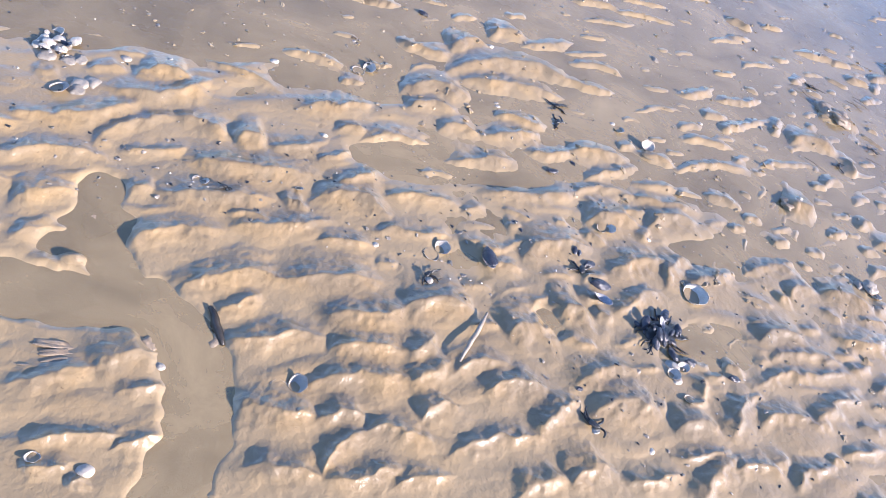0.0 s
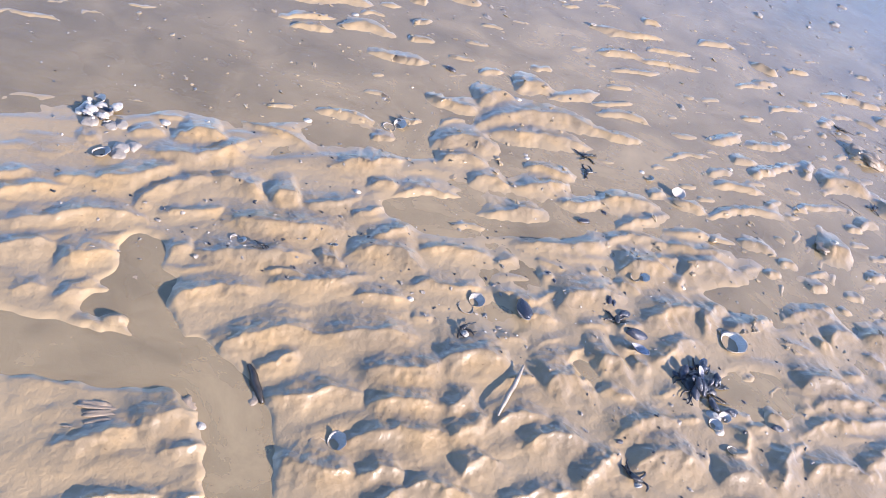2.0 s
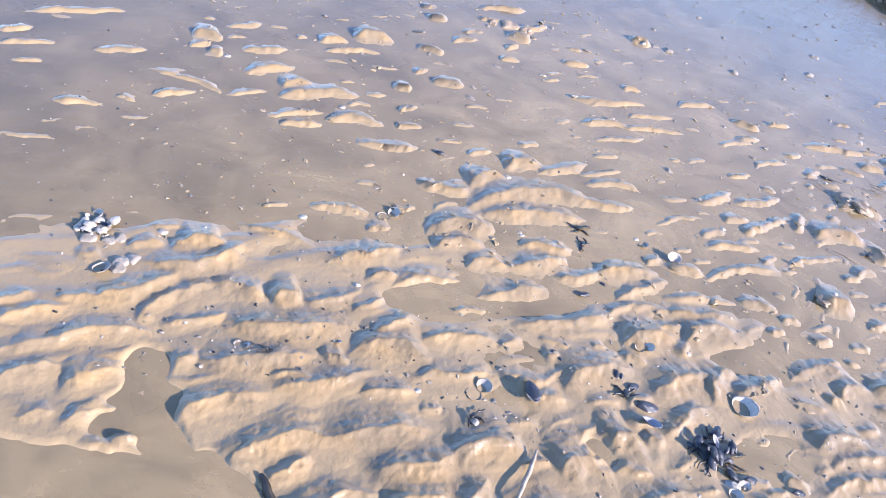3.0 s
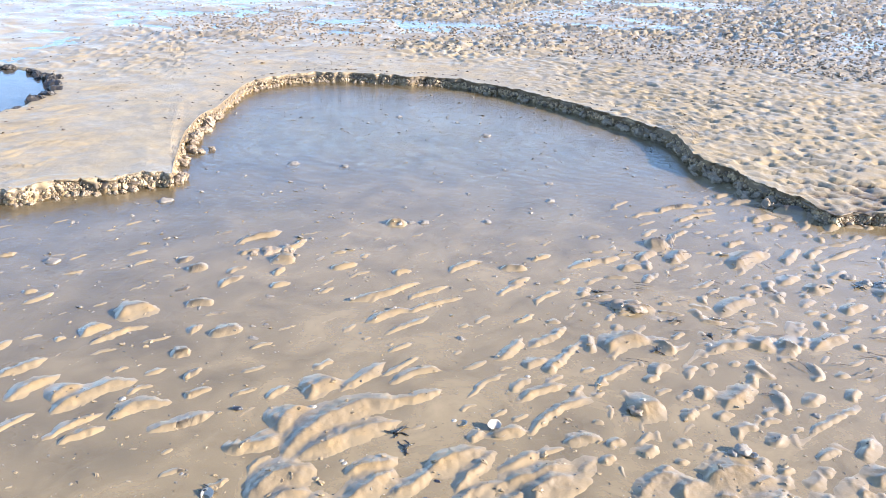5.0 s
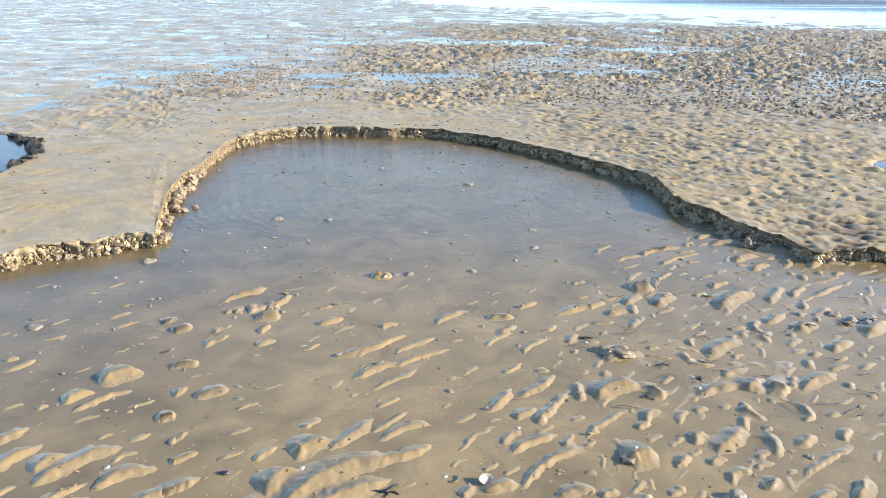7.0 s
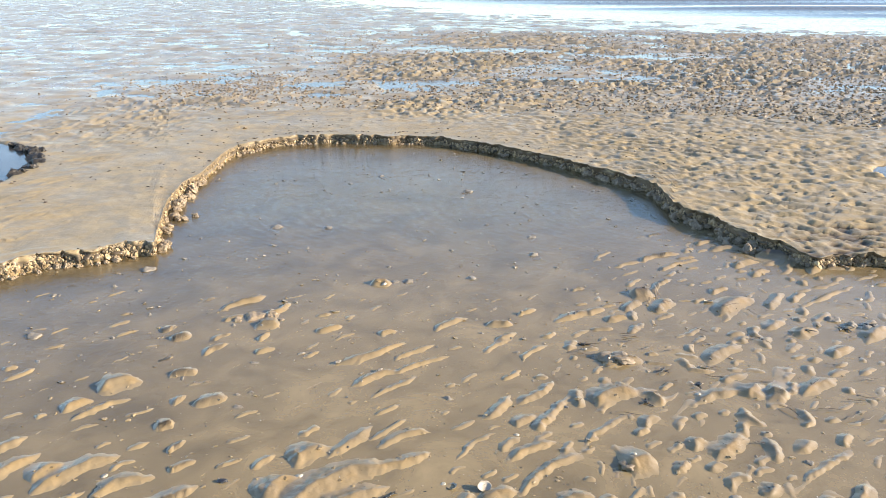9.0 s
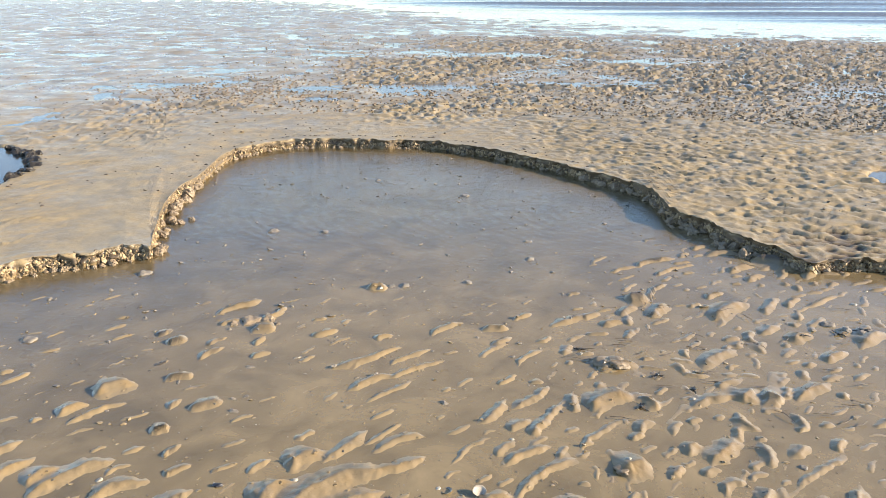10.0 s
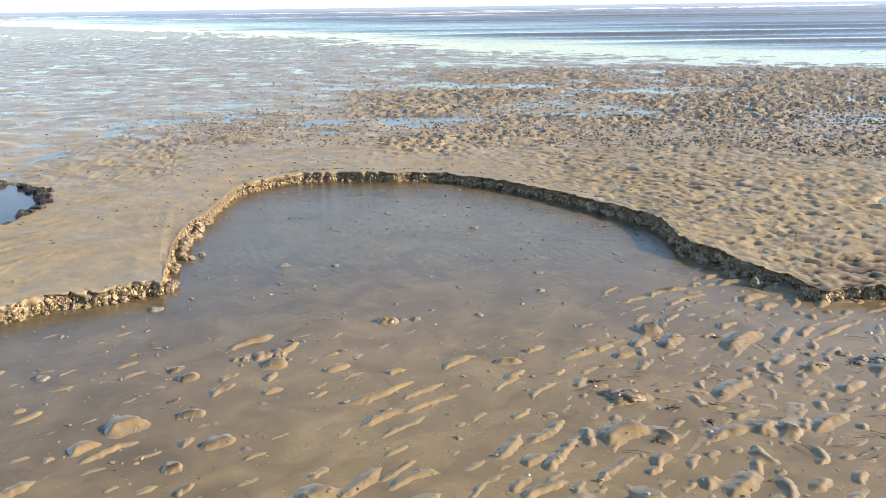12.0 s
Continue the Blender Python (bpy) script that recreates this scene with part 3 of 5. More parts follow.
def field_ripples(x, y, seed, wave, heading, ragged):
    """Endless ripples with broken crests, for the ground away from the drawn ones."""
    ca, sa = math.cos(radians(heading)), math.sin(radians(heading))
    wx = x + ragged * wave * 2.2 * (fbm(x / wave * 0.35, y / wave * 0.35, seed, 3) - 0.5)
    wy = y + ragged * wave * 2.2 * (fbm(x / wave * 0.35, y / wave * 0.35, seed + 7, 3) - 0.5)
    u = (-wx * sa + wy * ca) / wave
    v = (wx * ca + wy * sa) / wave
    u = u + 0.55 * (vnoise(u * 0.9, v * 0.42, seed + 3) - 0.5) * 2
    q = u - np.floor(u)
    saw = np.where(q < 0.72, q / 0.72, (1 - q) / 0.28)
    saw = saw * saw * (3 - 2 * saw)
    broken = step(0.38, 0.68, vnoise(u * 0.75, v * 0.3, seed + 11))
    return saw * (0.25 + 0.75 * broken)


# centre x, y, half length, half width, heading, depth
SILT_SPOTS = [
    (-1.25, 1.5, 0.75, 0.34, 45, 0.012), (-0.28, 1.53, 0.2, 0.1, 40, 0.009), (0.58, 1.86, 0.22, 0.1, 45, 0.008), (0.56, 1.46, 0.16, 0.08, 50, 0.009),
    (-0.66, 0.84, 0.12, 0.06, 60, 0.012), (-0.02, 1.66, 0.12, 0.05, 40, 0.007), (0.2, 1.27, 0.1, 0.05, 45, 0.006),
]


def basin_height(x, y):
    """Floor of the pool and its rippled shallows; the water stands at zero."""
    turn = np.degrees(np.arctan2(x, y))
    ahead = step(-66, -52, turn) * step(56, 43, turn)
    deep = step(3.3, 4.9, y - 0.55 * np.clip(x - 0.75, 0, 1.4)) * (1 - 0.9 * step(1.0, 1.5, x) * step(5.1, 4.6, y))
    away = step(1.9, 2.9, y - 0.9 * np.clip(x - 0.2, 0, 2))
    drained = step(2.05, 1.45, y - 0.22 * x)
    z = -0.0068 + 0.0072 * drained - 0.0025 * away - 0.028 * deep
    z = z + 0.006 * (fbm(x * 2.1, y * 2.1, 5, 4) - 0.5)
    # level spots of standing silt among the ripples
    for cx, cy, rx, ry, turned, low in SILT_SPOTS:
        ca, sa = math.cos(radians(turned)), math.sin(radians(turned))
        e = np.hypot(((x - cx) * ca + (y - cy) * sa) / rx, (-(x - cx) * sa + (y - cy) * ca) / ry) + 0.5 * (fbm(x * 9, y * 9, 11, 3) - 0.5)
        z = z - low * (1 - step(0.55, 1.1, e))
    ditch = 1 - step(0.035, 0.075, np.minimum(capsule(x, y, CHANNEL), capsule(x, y, SIDE_ARM) + 0.02) + 0.035 * (fbm(x * 14, y * 14, 9, 3) - 0.5))
    keep = (1 - ditch) * (1 - 0.8 * deep)
    drawn = ripple_heights(x, y)
    # plain broad waves behind the viewer, fine broken ones ahead
    broad = field_ripples(x, y, 71, 0.42, 44, 0.5) * 0.012
    loose = field_ripples(x, y, 71, 0.125, 44, 0.9) * (0.0015 + 0.002 * (1 - away)) * ahead + broad * (1 - ahead)
    between = (loose + 0.004 * mounds(x, y, 83, 0.062, 46) * ahead) * (1 - 0.7 * deep)
    z = z + (np.maximum(drawn, between) + 0.3 * np.minimum(drawn, between)) * np.where(deep > 0.5, 1.0, 1 - ditch)
    z = z - 0.012 * ditch
    rough = fbm(x * 24 + 3 * vnoise(x * 8, y * 8, 17), y * 24, 15, 3)
    bare = 0.25 + 0.75 * np.clip(drawn / 0.012, 0, 1)
    z = z + ahead * keep * bare * (0.003 * (fbm(x * 7, y * 7, 13, 2) - 0.5) + 0.003 * (0.4 - np.abs(rough - 0.5) * 2) + 0.0022 * (fbm(x * 75, y * 75, 18, 2) - 0.5))
    # silt evens out what lies under water
    return np.where(z < 0, z * (0.75 + 0.25 * deep), z)


PONDS = [(-4.2, 5.7, 1.24, 1.24), (3.85, 5.72, 0.62, 0.42)]


def sea_side(x, y):
    """Metres past the slanting tide line."""
    return 0.787 * (x - 11.2) + 0.617 * (y - 21)


FLAT_LEVEL = 0.07


def flats_height(x, y, top):
    """The bank behind the scarp, the pitted flats beyond it and the sea bed."""
    r = np.hypot(x, y)
    near = 1 - step(7.9, 10.2, r + 3.0 * (fbm(x * 0.6, y * 0.6, 21, 3) - 0.5) - 0.25 * np.clip(x, -4, 4))
    edge = np.interp(np.arctan2(x, y), EDGE_T, EDGE_R)
    z = top + (0.09 - top) * step(0.1, 1.1, r - edge) + 0.012 * (fbm(x * 0.9, y * 0.9, 22, 4) - 0.5)
    fine = field_ripples(x, y, 91, 0.075, 33, 1.0)
    dimples = 0.5 * mounds(x, y, 95, 0.06, 150) + 0.4 * mounds(x, y, 97, 0.036, 110) - 1.0 * mounds(x, y, 99, 0.045, 165)
    right = step(0.6, 2.0, x + 0.3 * (y - 6))
    z = z + near * ((1 - right) * (0.003 + 0.007 * step(0.46, 0.6, fbm(x * 0.8, y * 0.8, 24, 3))) * fine + (0.002 + 0.019 * right) * dimples + (0.004 + 0.011 * right) * (fbm(x * 13, y * 13, 98, 3) - 0.5))
    far = 1 - near
    fade = 1 - step(30.0, 90.0, r)
    level = FLAT_LEVEL + 0.0066 + 0.0058 * step(1.0, -3.0, x) - 0.0035 * step(-1.0, 3.0, x) * step(9.0, 11.0, r) + 0.02 * (fbm(x * 0.55, y * 1.1, 25, 4) - 0.5) * (0.1 + 0.9 * fade) - 0.003 * step(12.0, 24.0, r)
    right_side = step(-4.0, 0.8, x - 0.02 * y)
    cloddy = step(0.36, 0.55, fbm(x * 0.4 + 0.3, y * 0.5, 29, 3) + 0.36 * right_side - 0.27) * (1 - step(16.0, 21.0, r - 0.25 * x))
    pits = fbm(x * 2.3 + 0.6 * vnoise(x * 2.3, y * 2.3, 28), y * 2.9, 27, 4) - 0.5
    crumbs = vnoise(x * 8.0 + 1.5 * vnoise(x * 3, y * 3, 36), y * 11.0, 37) * 0.36 + vnoise(x * 22.0, y * 19.0, 38) * 0.64
    cloddy = cloddy * (0.3 + 0.7 * right_side)
    lumps = step(0.5, 0.6, crumbs)
    scuff = fbm(x * 9.0, y * 12.0, 39, 3) - 0.5
    level = level - 0.006 * cloddy + ((0.075 + 0.01 * cloddy) * pits + (0.0045 + 0.016 * cloddy) * scuff + 0.04 * cloddy * lumps) * fade
    z = z * near + level * far
    d = sea_side(x, y) + 7.0 * (fbm(x * 0.06, y * 0.06, 43, 3) - 0.5)
    z = z - 0.03 * step(-6.0, 3.0, d) - 0.12 * step(1.0, 25.0, d) - 2.0 * step(20, 200, d)
    for cx, cy, rx, ry in PONDS:
        e = np.hypot((x - cx) / rx, (y - cy) / ry) + 0.22 * (fbm(x * 3.5, y * 3.5, 45, 4) - 0.5)
        z = z - 0.075 * (1 - step(0.93, 1.0, e))
    return z


def ground_height(x, y):
    """Height at one place, to set things down on."""
    x, y = np.array([float(x)]), np.array([float(y)])
    t, r = np.arctan2(x, y), np.hypot(x, y)
    if r[0] < scarp_foot(t)[0]:
        return float(basin_height(x, y)[0])
    return float(flats_height(x, y, scarp_height(t))[0])


def ground_heights(x, y):
    """Heights at many places."""
    t, r = np.arctan2(x, y), np.hypot(x, y)
    return np.where(r < scarp_foot(t), basin_height(x, y), flats_height(x, y, scarp_height(t)))


def grid_faces(rows, cols, closed=False):
    i, j = np.meshgrid(np.arange(rows - 1), np.arange(cols if closed else cols - 1), indexing="ij")
    k = (j + 1) % cols
    return np.stack([i * cols + j, i * cols + k, (i + 1) * cols + k, (i + 1) * cols + j], -1).reshape(-1, 4)


def sheet(name, verts, faces, mat, smooth=True):
    me = bpy.data.meshes.new(name)
    me.vertices.add(len(verts))
    me.vertices.foreach_set("co", np.asarray(verts, dtype=np.float32).ravel())
    faces = np.asarray(faces, dtype=np.int32)
    me.loops.add(faces.size)
    me.loops.foreach_set("vertex_index", faces.ravel())
    me.polygons.add(len(faces))
    me.polygons.foreach_set("loop_start", np.arange(0, faces.size, 4, dtype=np.int32))
    me.polygons.foreach_set("use_smooth", np.full(len(faces), smooth))
    me.update(calc_edges=True)
    me.validate()
    me.materials.append(mat)
    return new(name, me)


def build_ground():
    """One sheet round the viewpoint: rows of rings that close up along the scarp and widen to the horizon."""
    fine = np.radians(np.concatenate([np.arange(-52, -19.6, 0.14), np.arange(-19.6, -18.3, 0.05), np.arange(-18.3, 42, 0.14)]))
    rest = np.radians(np.arange(42.0, 308.0, 1.6))
    t = np.concatenate([fine, rest])
    t = np.where(t > math.pi, t - 2 * math.pi, t)
    foot = scarp_foot(t)
    inner = np.linspace(0, 1, 920)
    calm = scarp_foot(t, False)[None, :]
    w = step(0.93, 1.0, inner)[:, None]
    r_in = 0.36 * ((calm * (1 - w) + foot[None, :] * w) / 0.36) ** inner[:, None]
    r_in = np.concatenate([np.full((1, len(t)), 0.004), np.full((1, len(t)), 0.2), r_in])
    x_in, y_in = r_in * np.sin(t), r_in * np.cos(t)
    z_in = basin_height(x_in, y_in)
    low = z_in[-1]
    height = scarp_height(t)
    # face of the bank: upright blocks parted by cracks, overhanging where the turf of sand is firm
    n_face = 16
    rows_x, rows_y, rows_z = [], [], []
    s = t * foot
    firm = step(radians(-9), radians(3), t)
    cell = s * 9.5 + 0.9 * vnoise(s * 5, t * 0 + 1.3, 52)
    jut_by_block = vnoise(np.floor(cell) + 0.5, t * 0 + 0.5, 54) - 0.5
    crack = np.exp(-(np.abs(cell - np.floor(cell) - 0.5 + 0.2 * jut_by_block) / 0.07) ** 2)
    for k in range(1, n_face + 1):
        u = k / n_face
        lean = (0.014 * (1 - firm) - 0.012 * firm) * u - 0.016 * math.sin(math.pi * u) * (0.4 - firm)
        bulge = math.sin(math.pi * min(u * 0.72 + 0.1, 0.86)) ** 0.5
        crumb = np.abs(fbm(s * 48, t * 0 + u * 4.6, 53, 3) - 0.5)
        knob = vnoise(s * 26 + 0.8 * vnoise(s * 40, t * 0 + u * 3.1, 55), t * 0 + u * 4.2, 51) - 0.5
        jut = bulge * (0.036 * jut_by_block + 0.045 * knob - 0.045 * (crumb - 0.12)) + 0.028 * crack * bulge
        r = foot + lean + jut
        x, y = r * np.sin(t), r * np.cos(t)
        topz = flats_height(x, y, height)
        rows_x.append(x)
        rows_y.append(y)
        rows_z.append(low + (topz - low) * (u ** 0.85))
    # the brim keeps a crisp edge
    for wide_brim in (0.003, 0.01):
        x, y = (r + wide_brim) * np.sin(t), (r + wide_brim) * np.cos(t)
        rows_x.append(x)
        rows_y.append(y)
        rows_z.append(flats_height(x, y, height) + 0.001)
    r = r + 0.01
    outer = np.concatenate([np.linspace(0.0, 1.0, 580)[1:], 1 + np.linspace(0, 1, 90)[1:]])
    wide = np.mean([np.interp(t + radians(d), EDGE_T, EDGE_R) for d in range(-8, 9)], axis=0)
    w = step(0.0, 0.12, outer)[:, None]
    start = r[None, :] * (1 - w) + wide[None, :] * w
    far = np.where(outer[:, None] <= 1, start * (45.0 / start) ** np.minimum(outer, 1)[:, None], 45.0 * (4200 / 45.0) ** (outer - 1)[:, None])
    x_out, y_out = far * np.sin(t), far * np.cos(t)
    z_out = flats_height(x_out, y_out, height[None, :] + 0 * far)
    x = np.concatenate([x_in, np.array(rows_x), x_out])
    y = np.concatenate([y_in, np.array(rows_y), y_out])
    z = np.concatenate([z_in, np.array(rows_z), z_out])
    rows, cols = x.shape
    verts = np.stack([x, y, z], -1).reshape(-1, 3)
    faces = grid_faces(rows, cols, True)
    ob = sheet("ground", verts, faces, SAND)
    return tagged(ob, "wet tan rippled tidal sand with a low crumbling scarp", "sand", "", "structure")


def build_waters():
    t = np.radians(np.arange(-180, 180, 1.0))
    t = np.sort(np.concatenate([t, np.radians(np.arange(-30, 30, 0.2) + 0.07)]))
    foot = np.minimum(scarp_foot(t, False), 8) + 0.015
    u = np.linspace(0, 1, 40)
    r = 0.004 + (foot - 0.004)[None, :] * u[:, None]
    x, y = r * np.sin(t), r * np.cos(t)
    verts = np.stack([x, y, 0 * x], -1).reshape(-1, 3)
    pool = sheet("water", verts, grid_faces(len(u), len(t), True), POOL_WATER)
    tagged(pool, "shallow silty tidal pool reflecting blue sky", "water", "", "structure")
    for cx, cy, rx, ry in PONDS:
        a = np.radians(np.arange(0, 360, 6.0))
        q = np.linspace(0.02, 1.03, 6)
        x, y = cx + rx * q[:, None] * np.cos(a), cy + ry * q[:, None] * np.sin(a)
        verts = np.stack([x, y, 0 * x + 0.03], -1).reshape(-1, 3)
        pond = sheet("water", verts, grid_faces(len(q), len(a), True)[:, ::-1], POOL_WATER)
        tagged(pond, "small still pool sunk in the sand bank", "water", "", "structure")
    t = np.radians(np.concatenate([np.arange(-45, 45, 0.25), np.arange(45, 315, 3.0)]))
    t = np.where(t > math.pi, t - 2 * math.pi, t)
    start = np.maximum(np.interp(t, EDGE_T, EDGE_R), 5) + 1.2
    u = np.concatenate([np.linspace(0, 0.62, 520), np.linspace(0.62, 1, 60)[1:]])
    r = start[None, :] * (4100 / start[None, :]) ** u[:, None]
    x, y = r * np.sin(t), r * np.cos(t)
    d = sea_side(x, y)
    swell = step(-1, 7, d) * (1 - step(320, 500, r))
    run = y + 0.10 * x + 3.0 * (fbm(x * 0.03, y * 0.06, 101, 3) - 0.5)
    roll = np.sin(run * 1.35 + 2.0 * vnoise(x * 0.02, y * 0.05, 103)) * 0.5 + np.sin(run * 0.61 + 1.0) * 0.5 + 0.35 * np.sin(run * 3.3 + 4 * vnoise(x * 0.1, y * 0.1, 107)) * (1 - step(35, 70, r))
    z = FLAT_LEVEL + swell * (0.1 + 0.09 * step(15, 60, d)) * np.clip(roll, -0.4, 1) * (0.5 + vnoise(x * 0.05, y * 0.12, 105))
    verts = np.stack([x, y, z], -1).reshape(-1, 3)
    sea = sheet("water", verts, grid_faces(len(u), len(t), True), FLAT_WATER)
    tagged(sea, "shining shallow sea water and puddles on the flats", "water", "", "structure")


build_ground()
build_waters()


# ---- shells, clods, stones and weed ----
def shell_material(name, colours, rough, scale):
    m, n, l, p = material(name)
    pos = n.new("ShaderNodeTexCoord").outputs["Object"]
    rnd = n.new("ShaderNodeObjectInfo").outputs["Random"]
    f = noise_node(n, l, scale, 4, 0.6, pos)
    col = ramp(n, l, f, [(0.3, colours[0]), (0.5, colours[1]), (0.72, colours[2])])
    shade = ramp(n, l, rnd, [(0.0, (0.75, 0.74, 0.72)), (1.0, (1.1, 1.08, 1.04))])
    l.new(mix_colour(n, l, 1.0, col, shade, "MULTIPLY"), p.inputs["Base Color"])
    p.inputs["Roughness"].default_value = rough
    l.new(bump(n, l, noise_node(n, l, scale * 4, 3, 0.6, pos), 0.4, 0.002), p.inputs["Normal"])
    return m


CHALK = shell_material("chalky_white_shell", ((0.2, 0.17, 0.125), (0.36, 0.325, 0.265), (0.52, 0.485, 0.42)), 0.4, 60)
CREAM = shell_material("cream_shell_inside", ((0.26, 0.21, 0.15), (0.42, 0.37, 0.3), (0.56, 0.52, 0.46)), 0.3, 40)
PALE = shell_material("pale_beach_stone", ((0.13, 0.11, 0.08), (0.22, 0.195, 0.155), (0.34, 0.31, 0.265)), 0.5, 60)
MUSSEL = shell_material("blue_black_mussel_shell", ((0.012, 0.012, 0.018), (0.02, 0.022, 0.032), (0.06, 0.058, 0.065)), 0.28, 50)
PEARL = shell_material("pale_mussel_inside", ((0.1, 0.1, 0.13), (0.24, 0.24, 0.26), (0.42, 0.41, 0.4)), 0.2, 35)
STONE = shell_material("grey_beach_stone", ((0.12, 0.105, 0.085), (0.2, 0.175, 0.14), (0.32, 0.285, 0.235)), 0.55, 70)
WEED = shell_material("black_seaweed", ((0.008, 0.008, 0.009), (0.016, 0.016, 0.015), (0.035, 0.033, 0.026)), 0.3, 80)
CLAY = shell_material("damp_clod_sand", ((0.14, 0.107, 0.069), (0.23, 0.176, 0.114), (0.31, 0.244, 0.16)), 0.5, 45)
def scarp_material():
    m, n, l, p = material("crumbly_scarp_sand")
    rnd = n.new("ShaderNodeNewGeometry").outputs["Random Per Island"]
    col = ramp(n, l, rnd, [(0.0, (0.05, 0.037, 0.024)), (0.3, (0.16, 0.116, 0.065)), (0.65, (0.29, 0.212, 0.116)), (1.0, (0.42, 0.315, 0.175))])
    l.new(col, p.inputs["Base Color"])
    p.inputs["Roughness"].default_value = 0.62
    pos = n.new("ShaderNodeNewGeometry").outputs["Position"]
    l.new(bump(n, l, noise_node(n, l, 130, 4, 0.6, pos), 0.5, 0.004), p.inputs["Normal"])
    return m


SCARP_SAND = scarp_material()
MUD = shell_material("grey_mud", ((0.15, 0.13, 0.105), (0.22, 0.19, 0.15), (0.3, 0.26, 0.205)), 0.38, 55)
TWIG = shell_material("dark_wet_twig", ((0.04, 0.03, 0.02), (0.08, 0.06, 0.04), (0.14, 0.1, 0.07)), 0.5, 90)


def valve_mesh(name, length, width, depth, ribs, point, outer, inner, seed):
    """One half of a bivalve: hinge at the origin, opening along +y, domed up; outside and inside are two skins."""
    rnd = random.Random(seed)
    rings, around = 8, 24
    bm = bmesh.new()
    skins = []
    for side in (0, 1):
        thick = 0.0 if side == 0 else 0.09 * depth + 0.0008
        grid = []
        for i in range(rings + 1):
            v = i / rings
            row = []
            for j in range(around):
                a = 2 * math.pi * j / around
                ox = 0.5 * width * math.sin(a) * (1 - point * max(0.0, math.cos(a)) ** 1.5)
                oy = 0.5 * length * (1 - math.cos(a))
                rib = 1 + 0.025 * math.sin(a * ribs) * v if ribs else 1 + 0.012 * math.sin(a * 5 + seed)
                x, y = ox * v * rib, oy * v * rib + 0.22 * length * (1 - v)
                dome = depth * (1 - v ** 2.2) * (1 + 0.06 * math.sin(v * 17 + seed)) + (0.03 * depth * math.sin(a * ribs) * v * (1 - v) if ribs else 0)
                row.append(bm.verts.new((x, y, dome - thick * (1 - 0.5 * v) + rnd.uniform(-0.01, 0.01) * depth)))
                if i == 0:
                    break
            grid.append(row)
        skins.append(grid)
        for i in range(rings):
            for j in range(around):
                k = (j + 1) % around
                if i == 0:
                    f = [grid[0][0], grid[1][j], grid[1][k]]
                else:
                    f = [grid[i][j], grid[i + 1][j], grid[i + 1][k], grid[i][k]]
                if side == 1:
                    f.reverse()
                face = bm.faces.new(f)
                face.smooth, face.material_index = True, side
    for j in range(around):
        k = (j + 1) % around
        bm.faces.new([skins[0][rings][j], skins[1][rings][j], skins[1][rings][k], skins[0][rings][k]]).material_index = 1
    bmesh.ops.recalc_face_normals(bm, faces=bm.faces)
    me = bpy.data.meshes.new(name)
    bm.to_mesh(me)
    bm.free()
    me.materials.append(outer)
    me.materials.append(inner)
    return me


def lump_mesh(name, mat, seed, squash=0.6, jag=0.35, cuts=3, facet=False):
    """A rounded or broken lump of unit size."""
    bm = bmesh.new()
    bmesh.ops.create_icosphere(bm, subdivisions=cuts, radius=0.5)
    off = Vector((seed * 3.17, seed * 1.31, seed * 2.7))
    for v in bm.verts:
        n = noise.fractal(v.co * 2.2 + off, 1.0, 2.0, 4)
        c = noise.cell(v.co * 3.0 + off) if facet else 0.0
        v.co *= 1 + jag * n + 0.16 * c
        v.co.z *= squash
    for f in bm.faces:
        f.smooth = not facet
    me = bpy.data.meshes.new(name)
    bm.to_mesh(me)
    bm.free()
    me.materials.append(mat)
    return me


def ribbon_mesh(name, mat, points, width, lift=0.0):
    """A thin fleshy strand along points, with four sides."""
    bm = bmesh.new()
    prev = None
    pts = [Vector(p) for p in points]
    for i, p in enumerate(pts):
        d = (pts[min(i + 1, len(pts) - 1)] - pts[max(i - 1, 0)]).normalized()
        side = Vector((-d.y, d.x, 0))
        w = width * (0.35 + 0.65 * math.sin(math.pi * (i + 0.6) / (len(pts) + 0.2)))
        ring = [bm.verts.new(p + side * w), bm.verts.new(p + Vector((0, 0, w * 0.7 + lift))), bm.verts.new(p - side * w), bm.verts.new(p - Vector((0, 0, w * 0.4)))]
        if prev:
            for k in range(4):
                bm.faces.new([prev[k], prev[(k + 1) % 4], ring[(k + 1) % 4], ring[k]])
        else:
            bm.faces.new(ring)
        prev = ring
    bm.faces.new(list(reversed(prev)))
    bmesh.ops.recalc_face_normals(bm, faces=bm.faces)
    for f in bm.faces:
        f.smooth = True
    me = bpy.data.meshes.new(name)
    bm.to_mesh(me)
    bm.free()
    me.materials.append(mat)
    return me


def part(name, me, parent, m, label=""):
    ob = new(name, me)
    ob.parent = parent
    ob.matrix_basis = m
    return tagged(ob, label) if label else ob


def on_ground(x, y, sink=0.0):
    """A place on the sand, or just under the surface where shallow water covers it."""
    return (x, y, max(ground_height(x, y), -0.006) - sink)


